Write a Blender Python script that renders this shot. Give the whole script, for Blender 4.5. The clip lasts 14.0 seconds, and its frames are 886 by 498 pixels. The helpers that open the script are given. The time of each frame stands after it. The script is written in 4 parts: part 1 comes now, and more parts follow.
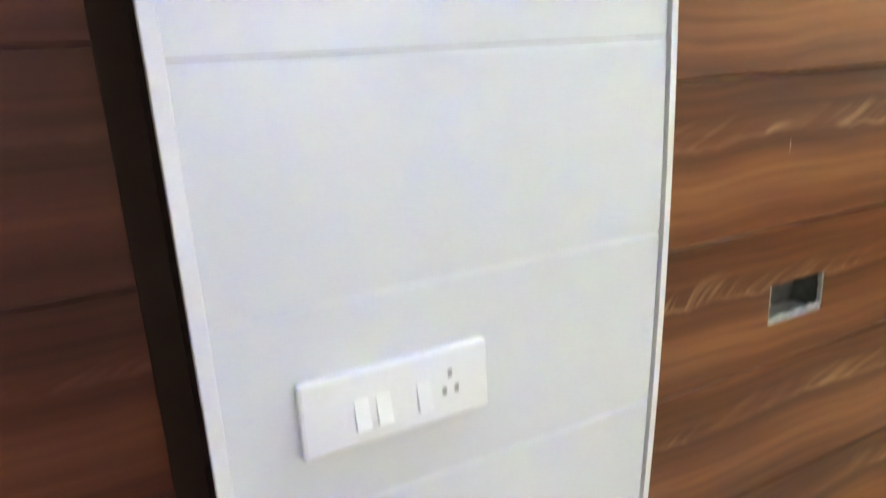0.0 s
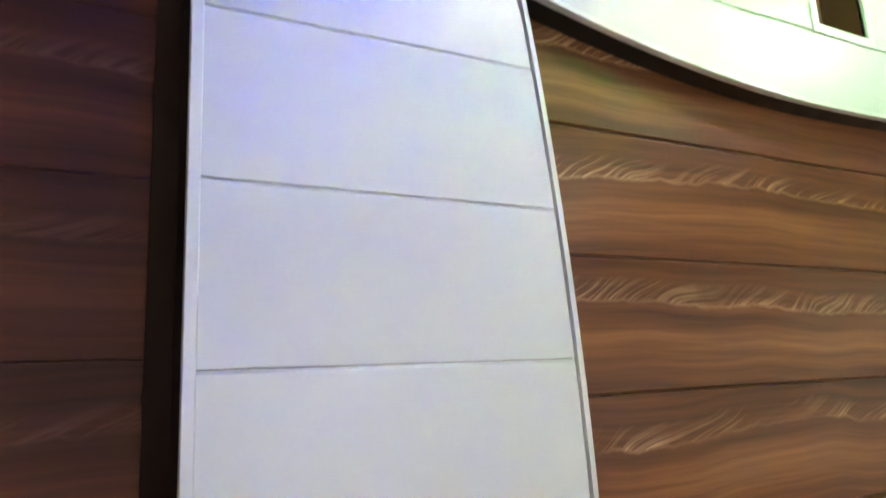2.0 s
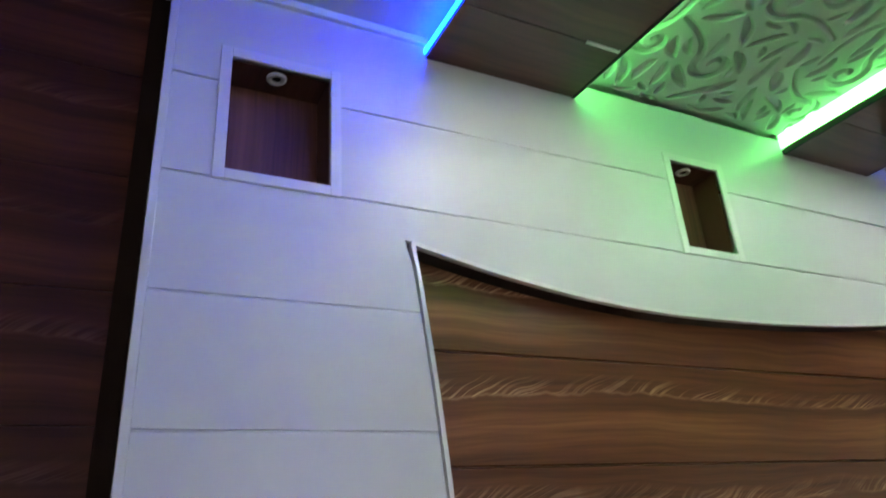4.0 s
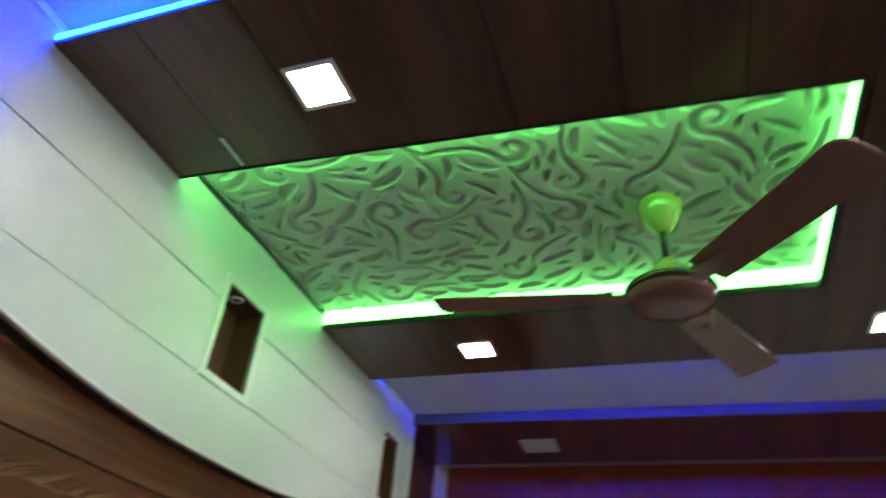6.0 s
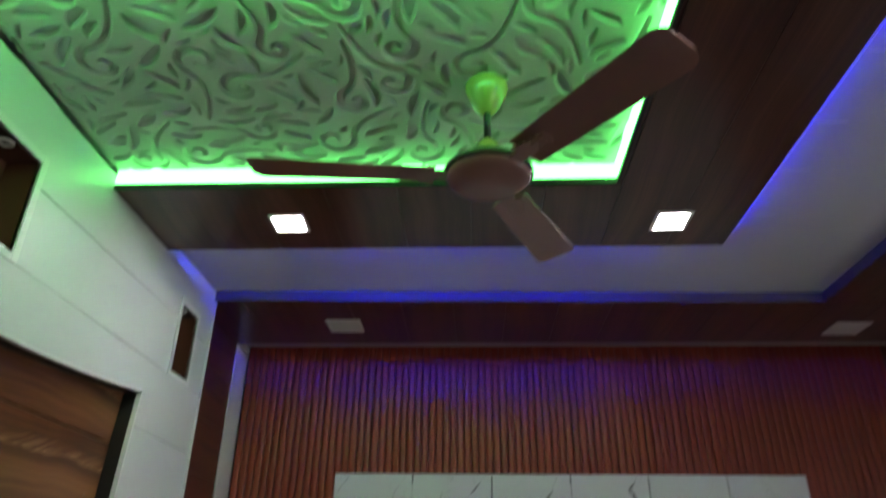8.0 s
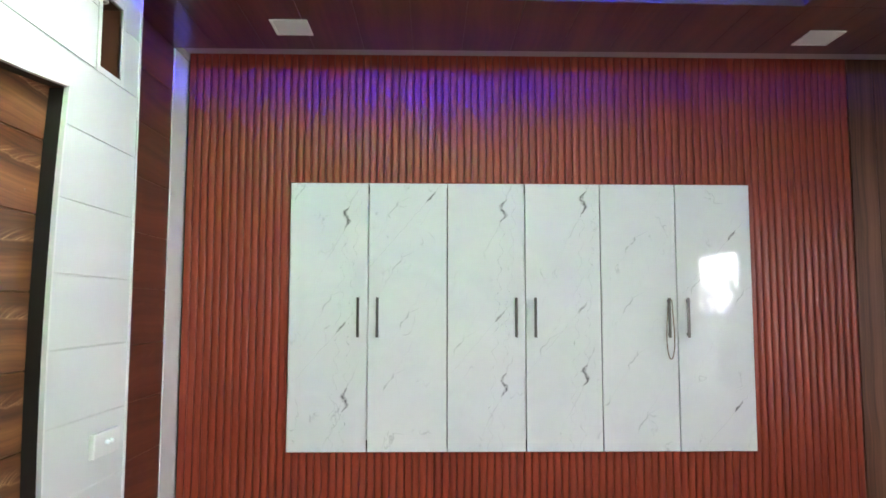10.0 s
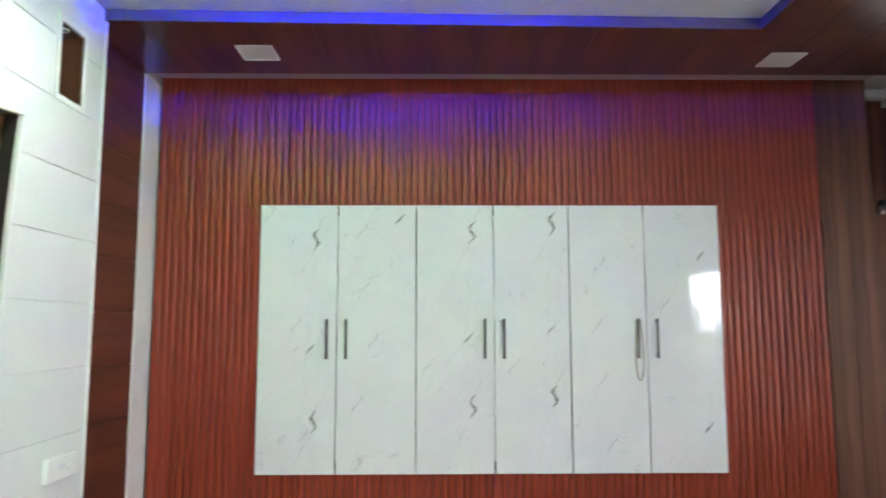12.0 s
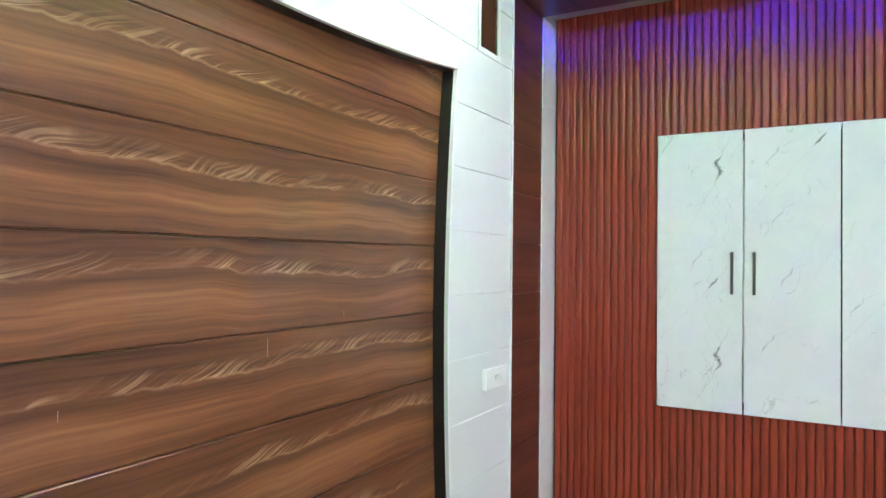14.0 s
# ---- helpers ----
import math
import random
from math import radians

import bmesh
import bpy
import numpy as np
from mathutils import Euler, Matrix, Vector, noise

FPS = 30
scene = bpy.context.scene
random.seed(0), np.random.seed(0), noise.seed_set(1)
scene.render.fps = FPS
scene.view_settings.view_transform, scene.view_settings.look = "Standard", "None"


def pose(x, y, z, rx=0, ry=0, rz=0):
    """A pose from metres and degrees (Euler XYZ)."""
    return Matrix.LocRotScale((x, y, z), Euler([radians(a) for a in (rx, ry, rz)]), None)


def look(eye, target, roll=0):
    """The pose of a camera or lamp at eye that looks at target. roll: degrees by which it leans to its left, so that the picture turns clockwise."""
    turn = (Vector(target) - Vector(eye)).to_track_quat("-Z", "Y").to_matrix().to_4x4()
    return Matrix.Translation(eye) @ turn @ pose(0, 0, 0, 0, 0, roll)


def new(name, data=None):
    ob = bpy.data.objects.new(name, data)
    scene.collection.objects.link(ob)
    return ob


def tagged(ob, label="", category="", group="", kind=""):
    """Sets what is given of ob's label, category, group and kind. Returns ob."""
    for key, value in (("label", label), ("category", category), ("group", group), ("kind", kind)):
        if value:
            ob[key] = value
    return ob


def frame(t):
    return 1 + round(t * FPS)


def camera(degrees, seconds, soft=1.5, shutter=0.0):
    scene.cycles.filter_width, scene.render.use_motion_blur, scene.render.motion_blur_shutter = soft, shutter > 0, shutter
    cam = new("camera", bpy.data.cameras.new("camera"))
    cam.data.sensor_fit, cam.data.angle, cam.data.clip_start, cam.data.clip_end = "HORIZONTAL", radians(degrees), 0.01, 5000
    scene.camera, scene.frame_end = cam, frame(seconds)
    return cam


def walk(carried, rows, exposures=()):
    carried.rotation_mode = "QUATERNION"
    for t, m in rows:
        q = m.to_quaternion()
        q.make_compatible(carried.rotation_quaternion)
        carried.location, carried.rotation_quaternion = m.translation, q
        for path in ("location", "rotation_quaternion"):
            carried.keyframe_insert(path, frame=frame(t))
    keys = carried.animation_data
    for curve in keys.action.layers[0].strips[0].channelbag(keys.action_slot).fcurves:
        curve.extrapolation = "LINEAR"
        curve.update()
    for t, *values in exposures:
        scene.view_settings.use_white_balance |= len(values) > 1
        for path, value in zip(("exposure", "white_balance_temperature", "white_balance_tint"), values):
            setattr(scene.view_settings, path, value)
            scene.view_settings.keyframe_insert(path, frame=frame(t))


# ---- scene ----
cam = camera(66.3, 14.0, soft=1.5, shutter=0.5)
PATH = [
    (0, (0.66, -0.068, 1.49), (-1.061, 0.793, 0.945), -3.2),
    (0.5, (0.704, -0.087, 1.587), (-1.053, 0.831, 1.327), -2.5),
    (1, (0.716, -0.134, 1.638), (-0.965, 0.95, 1.619), -1.5),
    (1.5, (0.777, -0.143, 1.7), (-0.907, 0.918, 1.899), -1.9),
    (2, (0.895, -0.118, 1.718), (-0.841, 0.794, 2.109), -2.8),
    (2.2, (0.948, -0.112, 1.733), (-0.804, 0.756, 2.153), -2.4),
    (4.3, (1.296, -0.045, 1.799), (-0.29, 0.837, 2.639), -4.4),
    (4.5, (1.317, -0.04, 1.804), (-0.235, 0.906, 2.64), -3.8),
    (5, (1.312, -0.034, 1.793), (-0.016, 1.202, 2.635), -2.2),
    (5.5, (1.294, -0.052, 1.755), (0.304, 1.391, 2.722), 1.4),
    (6, (1.24, -0.041, 1.765), (0.64, 1.489, 2.905), 5.8),
    (6.5, (1.214, -0.035, 1.777), (0.965, 1.521, 3.009), 4.7),
    (7, (1.195, -0.035, 1.761), (1.147, 1.503, 3.039), 2.0),
    (7.5, (1.199, -0.01, 1.76), (1.225, 1.619, 2.921), 0.0),
    (8, (1.211, 0.039, 1.731), (1.128, 1.821, 2.636), 0.7),
    (8.5, (1.21, 0.079, 1.708), (1.051, 1.978, 2.317), 0.3),
    (9, (1.211, 0.121, 1.678), (1.108, 2.083, 2.053), 0.1),
    (9.2, (1.204, 0.14, 1.665), (1.138, 2.118, 1.95), -0.1),
    (11.3, (1.35, 0.212, 1.637), (1.451, 2.205, 1.768), 0.9),
    (11.5, (1.386, 0.197, 1.666), (1.475, 2.187, 1.842), 0.4),
    (11.8, (1.378, 0.18, 1.682), (1.466, 2.166, 1.899), -0.1),
    (12, (1.402, 0.172, 1.667), (1.428, 2.16, 1.883), -0.1),
    (12.5, (1.34, 0.166, 1.63), (1.063, 2.136, 1.837), -0.2),
    (13, (1.285, 0.121, 1.601), (0.625, 2.0, 1.784), -0.5),
    (13.5, (1.275, 0.116, 1.633), (0.336, 1.88, 1.709), 0.2),
    (14, (1.242, 0.141, 1.635), (0.26, 1.883, 1.667), 0.6),
]
walk(cam, [(t, look(eye, target, roll)) for t, eye, target, roll in PATH],
     exposures=[(0.0, 0.80, 7000, 8), (1.2, 0.70, 7250, 9), (2.0, 0.28, 7150, 9), (4.4, -0.82, 6450, 13), (6.0, -0.84, 6700, 11), (7.6, -0.86, 6450, 13), (8.1, -0.97, 6300, 12), (8.5, -0.44, 6100, 12), (9.0, 0.40, 6150, 13), (11.5, 0.76, 6300, 12), (12.4, 0.55, 6200, 11), (13.4, 0.58, 6150, 10), (14.0, 0.80, 5950, 12)])

WIN_E, WIN_ADDED = 190.0, 14.0
LAMP, GREEN, BLUE, BLUE_NEAR, DAY = 215.0, 15.5, 85.0, 160.0, 7.0

# ---- light ----
world = bpy.data.worlds.new("sky")
scene.world = world
world.use_nodes = True
wn = world.node_tree.nodes
sky = wn.new("ShaderNodeTexSky")
sky.sky_type, sky.sun_disc = "NISHITA", False
sky.sun_elevation, sky.sun_rotation = radians(40), radians(120)
world.node_tree.links.new(sky.outputs[0], wn["Background"].inputs[0])
wn["Background"].inputs[1].default_value = 0.08


def area_lamp(name, eye, target, w, h, power, color):
    lamp = bpy.data.lights.new(name, "AREA")
    lamp.shape, lamp.size, lamp.size_y, lamp.energy, lamp.color = "RECTANGLE", w, h, power, color
    ob = new(name, lamp)
    ob.matrix_world = look(eye, target)
    return ob


# daylight from outside the east window; the second lamp serves an added, unseen window
area_lamp("window_light", (5.75, -2.2, 2.15), (3.55, 1.4, 1.2), 1.6, 1.3, WIN_E, (1.0, 0.985, 0.97))
area_lamp("window_light", (5.4, 1.6, 2.15), (1.0, 2.3, 0.9), 1.4, 1.2, WIN_ADDED, (1.0, 0.985, 0.97))


# ---- materials ----
def material(name, rough=0.5, color=(0.8, 0.8, 0.8), metal=0.0, coat=0.0, spec=0.5):
    m = bpy.data.materials.new(name)
    m.use_nodes = True
    b = m.node_tree.nodes["Principled BSDF"]
    b.inputs["Base Color"].default_value = (*color, 1)
    b.inputs["Roughness"].default_value = rough
    b.inputs["Metallic"].default_value = metal
    b.inputs["Coat Weight"].default_value = coat
    b.inputs["Coat Roughness"].default_value = 0.08
    b.inputs["Specular IOR Level"].default_value = spec
    return m, m.node_tree.nodes, m.node_tree.links, b


class Nodes:
    """Short ways to add nodes to one material."""

    def __init__(self, m):
        self.n, self.l = m.node_tree.nodes, m.node_tree.links

    def put(self, node, socket, value):
        if value is None:
            return
        if hasattr(value, "is_linked"):
            self.l.new(value, node.inputs[socket])
        else:
            node.inputs[socket].default_value = value

    def math(self, op, a, b=None, c=None, clamp=False):
        node = self.n.new("ShaderNodeMath")
        node.operation, node.use_clamp = op, clamp
        for i, v in enumerate((a, b, c)):
            self.put(node, i, v)
        return node.outputs[0]

    def coords(self):
        node = self.n.new("ShaderNodeTexCoord")
        return node.outputs["Object"]

    def split(self, v):
        node = self.n.new("ShaderNodeSeparateXYZ")
        self.l.new(v, node.inputs[0])
        return node.outputs

    def join(self, x, y, z):
        node = self.n.new("ShaderNodeCombineXYZ")
        for i, v in enumerate((x, y, z)):
            self.put(node, i, v)
        return node.outputs[0]

    def noise(self, v, scale, detail=3.0, rough=0.55, distort=0.0):
        node = self.n.new("ShaderNodeTexNoise")
        self.put(node, "Vector", v)
        self.put(node, "Scale", scale)
        self.put(node, "Detail", detail)
        self.put(node, "Roughness", rough)
        self.put(node, "Distortion", distort)
        return node.outputs["Fac"]

    def ramp(self, fac, *stops):
        node = self.n.new("ShaderNodeValToRGB")
        e = node.color_ramp.elements
        while len(e) < len(stops):
            e.new(0.5)
        for el, (p, c) in zip(e, stops):
            el.position = p
            el.color = (*c, 1) if isinstance(c, tuple) else (c, c, c, 1)
        self.put(node, 0, fac)
        return node.outputs[0]

    def mix(self, fac, a, b, kind="MIX"):
        node = self.n.new("ShaderNodeMix")
        node.data_type, node.blend_type = "RGBA", kind
        self.put(node, 0, fac)
        for i, v in ((6, a), (7, b)):
            self.put(node, i, (*v, 1) if isinstance(v, tuple) else v)
        return node.outputs[2]

    def bump(self, height, strength, distance, target):
        node = self.n.new("ShaderNodeBump")
        node.inputs["Strength"].default_value = strength
        node.inputs["Distance"].default_value = distance
        self.l.new(height, node.inputs["Height"])
        self.l.new(node.outputs[0], target.inputs["Normal"])

    def random(self):
        return self.n.new("ShaderNodeObjectInfo").outputs["Random"]


def laminate(name, dark, mid, light, flame, rough=0.3, flames=0.85, width=0.25, coat=0.25, across=None, spec=0.5):
    """Printed wood laminate: grain along local x, a flamed figure across local y of a board of that width."""
    m, n, l, b = material(name, rough, coat=coat, spec=spec)
    k = Nodes(m)
    x, y, z = k.split(k.coords())
    rnd = k.random()
    if across is not None:
        # joined ceiling boards: they run along y, one every width across x
        turn = k.math("DIVIDE", k.math("SUBTRACT", x, across), width)
        rnd = k.math("FRACT", k.math("MULTIPLY", k.math("SINE", k.math("MULTIPLY", k.math("FLOOR", turn), 12.9898)), 43.7585))
        x, y = y, k.math("MULTIPLY", k.math("FRACT", turn), width)
    shift = k.math("MULTIPLY", rnd, 2.6)
    u = k.math("ADD", x, shift)
    slow = k.noise(k.join(k.math("MULTIPLY", u, 1.6), k.math("MULTIPLY", rnd, 9.0), 0.0), 1.0, 2.0)
    wander = k.math("MULTIPLY", k.math("SUBTRACT", slow, 0.5), 0.42)
    v = k.math("ADD", k.math("DIVIDE", y, width), wander)
    tone = k.noise(k.join(k.math("MULTIPLY", u, 0.6), k.math("MULTIPLY", v, 3.2), rnd), 2.2, 3.0, 0.55, 0.15)
    fine = k.noise(k.join(k.math("MULTIPLY", u, 3.0), k.math("MULTIPLY", y, 150.0), rnd), 1.0, 5.0, 0.65)
    mid_grain = k.noise(k.join(k.math("MULTIPLY", u, 1.3), k.math("MULTIPLY", v, 13.0), 3.0), 1.0, 3.0, 0.55, 0.1)
    profile = k.ramp(v, (0.0, 0.30), (0.12, 0.50), (0.28, 0.85), (0.42, 0.75), (0.52, 0.32), (0.62, 0.42), (0.8, 0.36), (1.0, 0.28))
    t = k.math("ADD", k.math("MULTIPLY", k.math("ADD", profile, 0.13), 0.42), k.math("MULTIPLY", tone, 0.32))
    t = k.math("ADD", t, k.math("MULTIPLY", k.math("SUBTRACT", mid_grain, 0.5), 0.55))
    t = k.math("ADD", t, k.math("MULTIPLY", k.math("SUBTRACT", fine, 0.5), 0.22))
    col = k.ramp(t, (0.15, dark), (0.45, mid), (0.78, light))
    # flamed figure: hooked strokes rising from an uneven base line, fading upwards
    rag = k.noise(k.join(k.math("MULTIPLY", u, 16.0), rnd, 5.0), 1.0, 3.0, 0.6)
    vf = k.math("ADD", k.math("SUBTRACT", v, 0.085), k.math("MULTIPLY", k.math("SUBTRACT", rag, 0.5), 0.10))
    band = k.ramp(vf, (0.535, 0.0), (0.560, 1.0), (0.60, 0.7), (0.74, 0.0))
    bend = k.noise(k.join(k.math("MULTIPLY", u, 5.0), k.math("MULTIPLY", y, 9.0), rnd), 1.0, 1.0, 0.5, 0.2)
    phase = k.math("SUBTRACT", k.math("MULTIPLY", u, 38.0), k.math("MULTIPLY", y, 88.0))
    phase = k.math("ADD", phase, k.math("MULTIPLY", bend, 7.0))
    lines = k.noise(k.join(phase, k.math("MULTIPLY", y, 4.0), rnd), 1.9, 1.0, 0.5)
    stroke = k.ramp(lines, (0.46, 0.0), (0.66, 1.0))
    gate = k.ramp(k.noise(k.join(k.math("MULTIPLY", u, 4.5), rnd, k.math("MULTIPLY", y, 12.0)), 1.0, 2.0), (0.36, 0.15), (0.58, 1.0))
    base_line = k.math("MULTIPLY", k.ramp(k.math("ABSOLUTE", k.math("SUBTRACT", vf, 0.552)), (0.0, 1.0), (0.022, 0.0)), 0.45)
    fac = k.math("MAXIMUM", k.math("MULTIPLY", stroke, band), base_line)
    fac = k.math("MULTIPLY", fac, k.math("MULTIPLY", gate, flames))
    col = k.mix(fac, col, flame)
    l.new(col, b.inputs["Base Color"])
    l.new(k.math("ADD", k.math("MULTIPLY", fine, rough * 0.4), rough * 0.8), b.inputs["Roughness"])
    k.bump(fine, 0.12, 0.001, b)
    return m


wood_warm = laminate("warm_wood_laminate", (0.038, 0.013, 0.0065), (0.160, 0.060, 0.024), (0.355, 0.152, 0.060), (0.55, 0.34, 0.19), flames=0.9, rough=0.31, coat=0.0, spec=0.4)
wood_dark = laminate("dark_wood_laminate", (0.022, 0.008, 0.005), (0.075, 0.026, 0.015), (0.15, 0.06, 0.032), (0.25, 0.14, 0.08), rough=0.32, flames=0.15)
wood_red = laminate("red_wood_laminate", (0.035, 0.010, 0.006), (0.10, 0.028, 0.016), (0.17, 0.05, 0.027), (0.27, 0.13, 0.08), rough=0.3, flames=0.3)
wood_south = laminate("deep_brown_laminate", (0.024, 0.007, 0.0035), (0.076, 0.022, 0.010), (0.15, 0.048, 0.020), (0.22, 0.11, 0.06), rough=0.5, flames=0.4, coat=0.0, spec=0.15)
wood_island = laminate("dark_ceiling_laminate", (0.025, 0.009, 0.007), (0.078, 0.029, 0.019), (0.15, 0.061, 0.038), (0.25, 0.14, 0.08), rough=0.32, flames=0.1, across=0.212)
wood_border = laminate("red_ceiling_laminate", (0.03, 0.009, 0.006), (0.082, 0.025, 0.015), (0.14, 0.043, 0.024), (0.27, 0.13, 0.08), rough=0.3, flames=0.1, across=-0.125)
wood_grey = laminate("grey_brown_laminate", (0.06, 0.024, 0.014), (0.165, 0.066, 0.036), (0.255, 0.11, 0.06), (0.3, 0.18, 0.1), rough=0.5, flames=0.1, width=0.14, coat=0.0, spec=0.3)


def speckled(name, color, rough, var=0.04, scale=6.0, bump=0.05, coat=0.0, metal=0.0, even=False):
    m, n, l, b = material(name, rough, color, metal, coat)
    k = Nodes(m)
    c = k.coords()
    big = k.noise(c, scale, 3.0)
    small = k.noise(c, scale * 40, 2.0)
    t = k.math("ADD", k.math("MULTIPLY", big, 0.7), k.math("MULTIPLY", small, 0.3))
    low = tuple(max(0, v * (1 - 2 * var)) for v in color)
    high = tuple(min(1, v * (1 + var)) for v in color)
    l.new(k.ramp(t, (0.3, low), (0.7, high)), b.inputs["Base Color"])
    if not even:
        l.new(k.ramp(big, (0.3, max(0.02, rough * 0.85)), (0.7, min(1, rough * 1.2))), b.inputs["Roughness"])
    if bump:
        k.bump(t, bump, 0.001, b)
    return m


pvc_white = speckled("white_pvc_board", (0.70, 0.71, 0.71), 0.34, 0.006, 0.8, 0.015, 0.0, even=True)
trim_white = speckled("white_trim", (0.8, 0.8, 0.79), 0.35, 0.03, 9.0)
trim_grey = speckled("grey_trim", (0.42, 0.39, 0.38), 0.4, 0.06, 14.0)
trim_dark = speckled("brown_edge_trim", (0.10, 0.075, 0.068), 0.5, 0.06, 14.0)
plaster = speckled("white_ceiling", (0.60, 0.60, 0.595), 0.45, 0.03, 2.0, 0.04)
plain_wall = speckled("brown_wall", (0.2, 0.13, 0.09), 0.6, 0.04, 2.0, 0.05)
floor_tile = speckled("beige_floor_stone", (0.30, 0.27, 0.24), 0.3, 0.08, 3.0)
# black of the boarding's side edge, also used to paint the shade beside it
matt_black = material("matt_black_edge_and_shade", 0.7, (0.026, 0.013, 0.009), spec=0.12)[0]
black_edge = speckled("black_edge", (0.012, 0.010, 0.009), 0.5, 0.2, 8.0)
switch_plastic = speckled("white_switch_plastic", (0.88, 0.88, 0.87), 0.22, 0.01, 10.0, 0.0)
slot_dark = speckled("dark_slot", (0.022, 0.022, 0.022), 0.6, 0.1, 8.0)
relief_white = speckled("carved_white_board", (0.56, 0.56, 0.55), 0.5, 0.03, 4.0, 0.04)
handle_metal = speckled("dark_metal", (0.16, 0.15, 0.14), 0.35, 0.1, 30.0, 0.0, metal=0.9)
cement = speckled("raw_cement", (0.4, 0.39, 0.37), 0.9, 0.2, 60.0, 0.5)
# darker copy of the cement, for the shade inside the cavity
cement_shaded = speckled("cement_in_shade", (0.07, 0.07, 0.066), 0.9, 0.3, 40.0, 0.4)
cord_brown = speckled("brown_cord", (0.2, 0.13, 0.07), 0.8, 0.2, 90.0, 0.3)
fan_brown = speckled("brown_fan_enamel", (0.23, 0.108, 0.080), 0.26, 0.01, 12.0, 0.0, 0.2, even=True)
fan_dark = speckled("dark_fan_enamel", (0.045, 0.018, 0.014), 0.12, 0.02, 12.0, 0.0, 0.6, even=True)
fan_ivory = speckled("ivory_fan_plastic", (0.42, 0.40, 0.13), 0.10, 0.03, 12.0, 0.0, 0.4)
fan_black = speckled("black_rod", (0.015, 0.015, 0.015), 0.35, 0.1, 12.0, 0.0)
salmon = speckled("salmon_upholstery", (0.45, 0.14, 0.10), 0.6, 0.08, 20.0, 0.25)
steel = speckled("brushed_steel", (0.55, 0.54, 0.52), 0.3, 0.05, 30.0, 0.0, metal=1.0)
grille_paint = speckled("green_grey_paint", (0.10, 0.13, 0.10), 0.5, 0.1, 20.0)
leaf_green = speckled("shrub_leaf", (0.06, 0.10, 0.03), 0.5, 0.2, 20.0, 0.0)
lamp_frame = speckled("white_lamp_frame", (0.8, 0.8, 0.78), 0.4, 0.02, 10.0, 0.0)
lamp_off = speckled("unlit_white_diffuser", (0.74, 0.74, 0.72), 0.35, 0.02, 10.0, 0.0)


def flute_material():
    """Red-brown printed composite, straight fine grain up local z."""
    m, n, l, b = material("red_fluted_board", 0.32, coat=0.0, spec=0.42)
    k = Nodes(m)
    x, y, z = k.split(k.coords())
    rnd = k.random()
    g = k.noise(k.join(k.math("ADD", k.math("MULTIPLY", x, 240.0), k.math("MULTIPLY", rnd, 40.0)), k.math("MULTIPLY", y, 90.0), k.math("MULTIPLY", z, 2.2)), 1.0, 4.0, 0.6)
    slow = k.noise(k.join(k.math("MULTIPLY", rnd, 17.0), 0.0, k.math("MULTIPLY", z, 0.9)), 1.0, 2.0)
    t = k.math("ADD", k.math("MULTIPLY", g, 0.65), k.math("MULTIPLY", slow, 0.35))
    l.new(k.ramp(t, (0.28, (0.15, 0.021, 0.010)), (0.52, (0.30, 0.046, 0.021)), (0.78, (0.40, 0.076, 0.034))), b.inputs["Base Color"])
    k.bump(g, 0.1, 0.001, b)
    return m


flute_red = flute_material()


def marble(name, strokes, seed):
    """Glossy white laminate with grey veins. strokes: x, z, length, lean, sway, width, darkness in metres on the door."""
    m, n, l, b = material(name, 0.04, coat=1.0)
    b.inputs["Coat Roughness"].default_value = 0.03
    k = Nodes(m)
    x, y, z = k.split(k.coords())
    cloud = k.noise(k.join(x, z, seed), 3.0, 4.0, 0.6, 0.8)
    col = k.ramp(cloud, (0.3, (0.83, 0.85, 0.85)), (0.65, (0.885, 0.90, 0.895)))
    jit = k.math("MULTIPLY", k.math("SUBTRACT", k.noise(k.join(x, z, seed), 38.0, 3.0), 0.5), 0.030)
    total = None
    for sx, sz, ln, lean, sway, w, dark in strokes:
        v = k.math("DIVIDE", k.math("SUBTRACT", z, sz), ln)
        inside = k.math("SUBTRACT", 1.0, k.math("MULTIPLY", v, v), clamp=True)
        path = k.math("ADD", k.math("MULTIPLY", v, lean), k.math("MULTIPLY", k.math("SINE", k.math("MULTIPLY", v, 4.2)), sway))
        d = k.math("ABSOLUTE", k.math("SUBTRACT", k.math("SUBTRACT", x, sx), k.math("ADD", path, jit)))
        ww = k.math("MULTIPLY", inside, w)
        line = k.math("MULTIPLY", k.math("SUBTRACT", 1.0, k.math("DIVIDE", d, k.math("ADD", ww, 0.0005)), clamp=True), dark)
        total = line if total is None else k.math("MAXIMUM", total, line)
    # faint broken veins all over
    warp = k.noise(k.join(x, z, seed + 4.0), 5.0, 3.0)
    vein = k.math("ABSOLUTE", k.math("SUBTRACT", k.noise(k.join(k.math("ADD", k.math("MULTIPLY", x, 1.3), k.math("MULTIPLY", warp, 0.3)), k.math("MULTIPLY", z, 0.7), seed + 7.0), 5.0, 3.0), 0.5))
    gate = k.ramp(k.noise(k.join(x, z, seed + 2.0), 7.0, 2.0), (0.56, 0.0), (0.66, 0.32))
    faint = k.math("MULTIPLY", k.ramp(vein, (0.0, 1.0), (0.012, 0.0)), gate)
    total = k.math("MAXIMUM", total, faint)
    broken = k.ramp(k.noise(k.join(x, z, seed + 1.0), 55.0, 2.0), (0.34, 0.35), (0.55, 1.0))
    l.new(k.mix(k.math("MULTIPLY", total, broken), col, (0.10, 0.10, 0.10)), b.inputs["Base Color"])
    return m


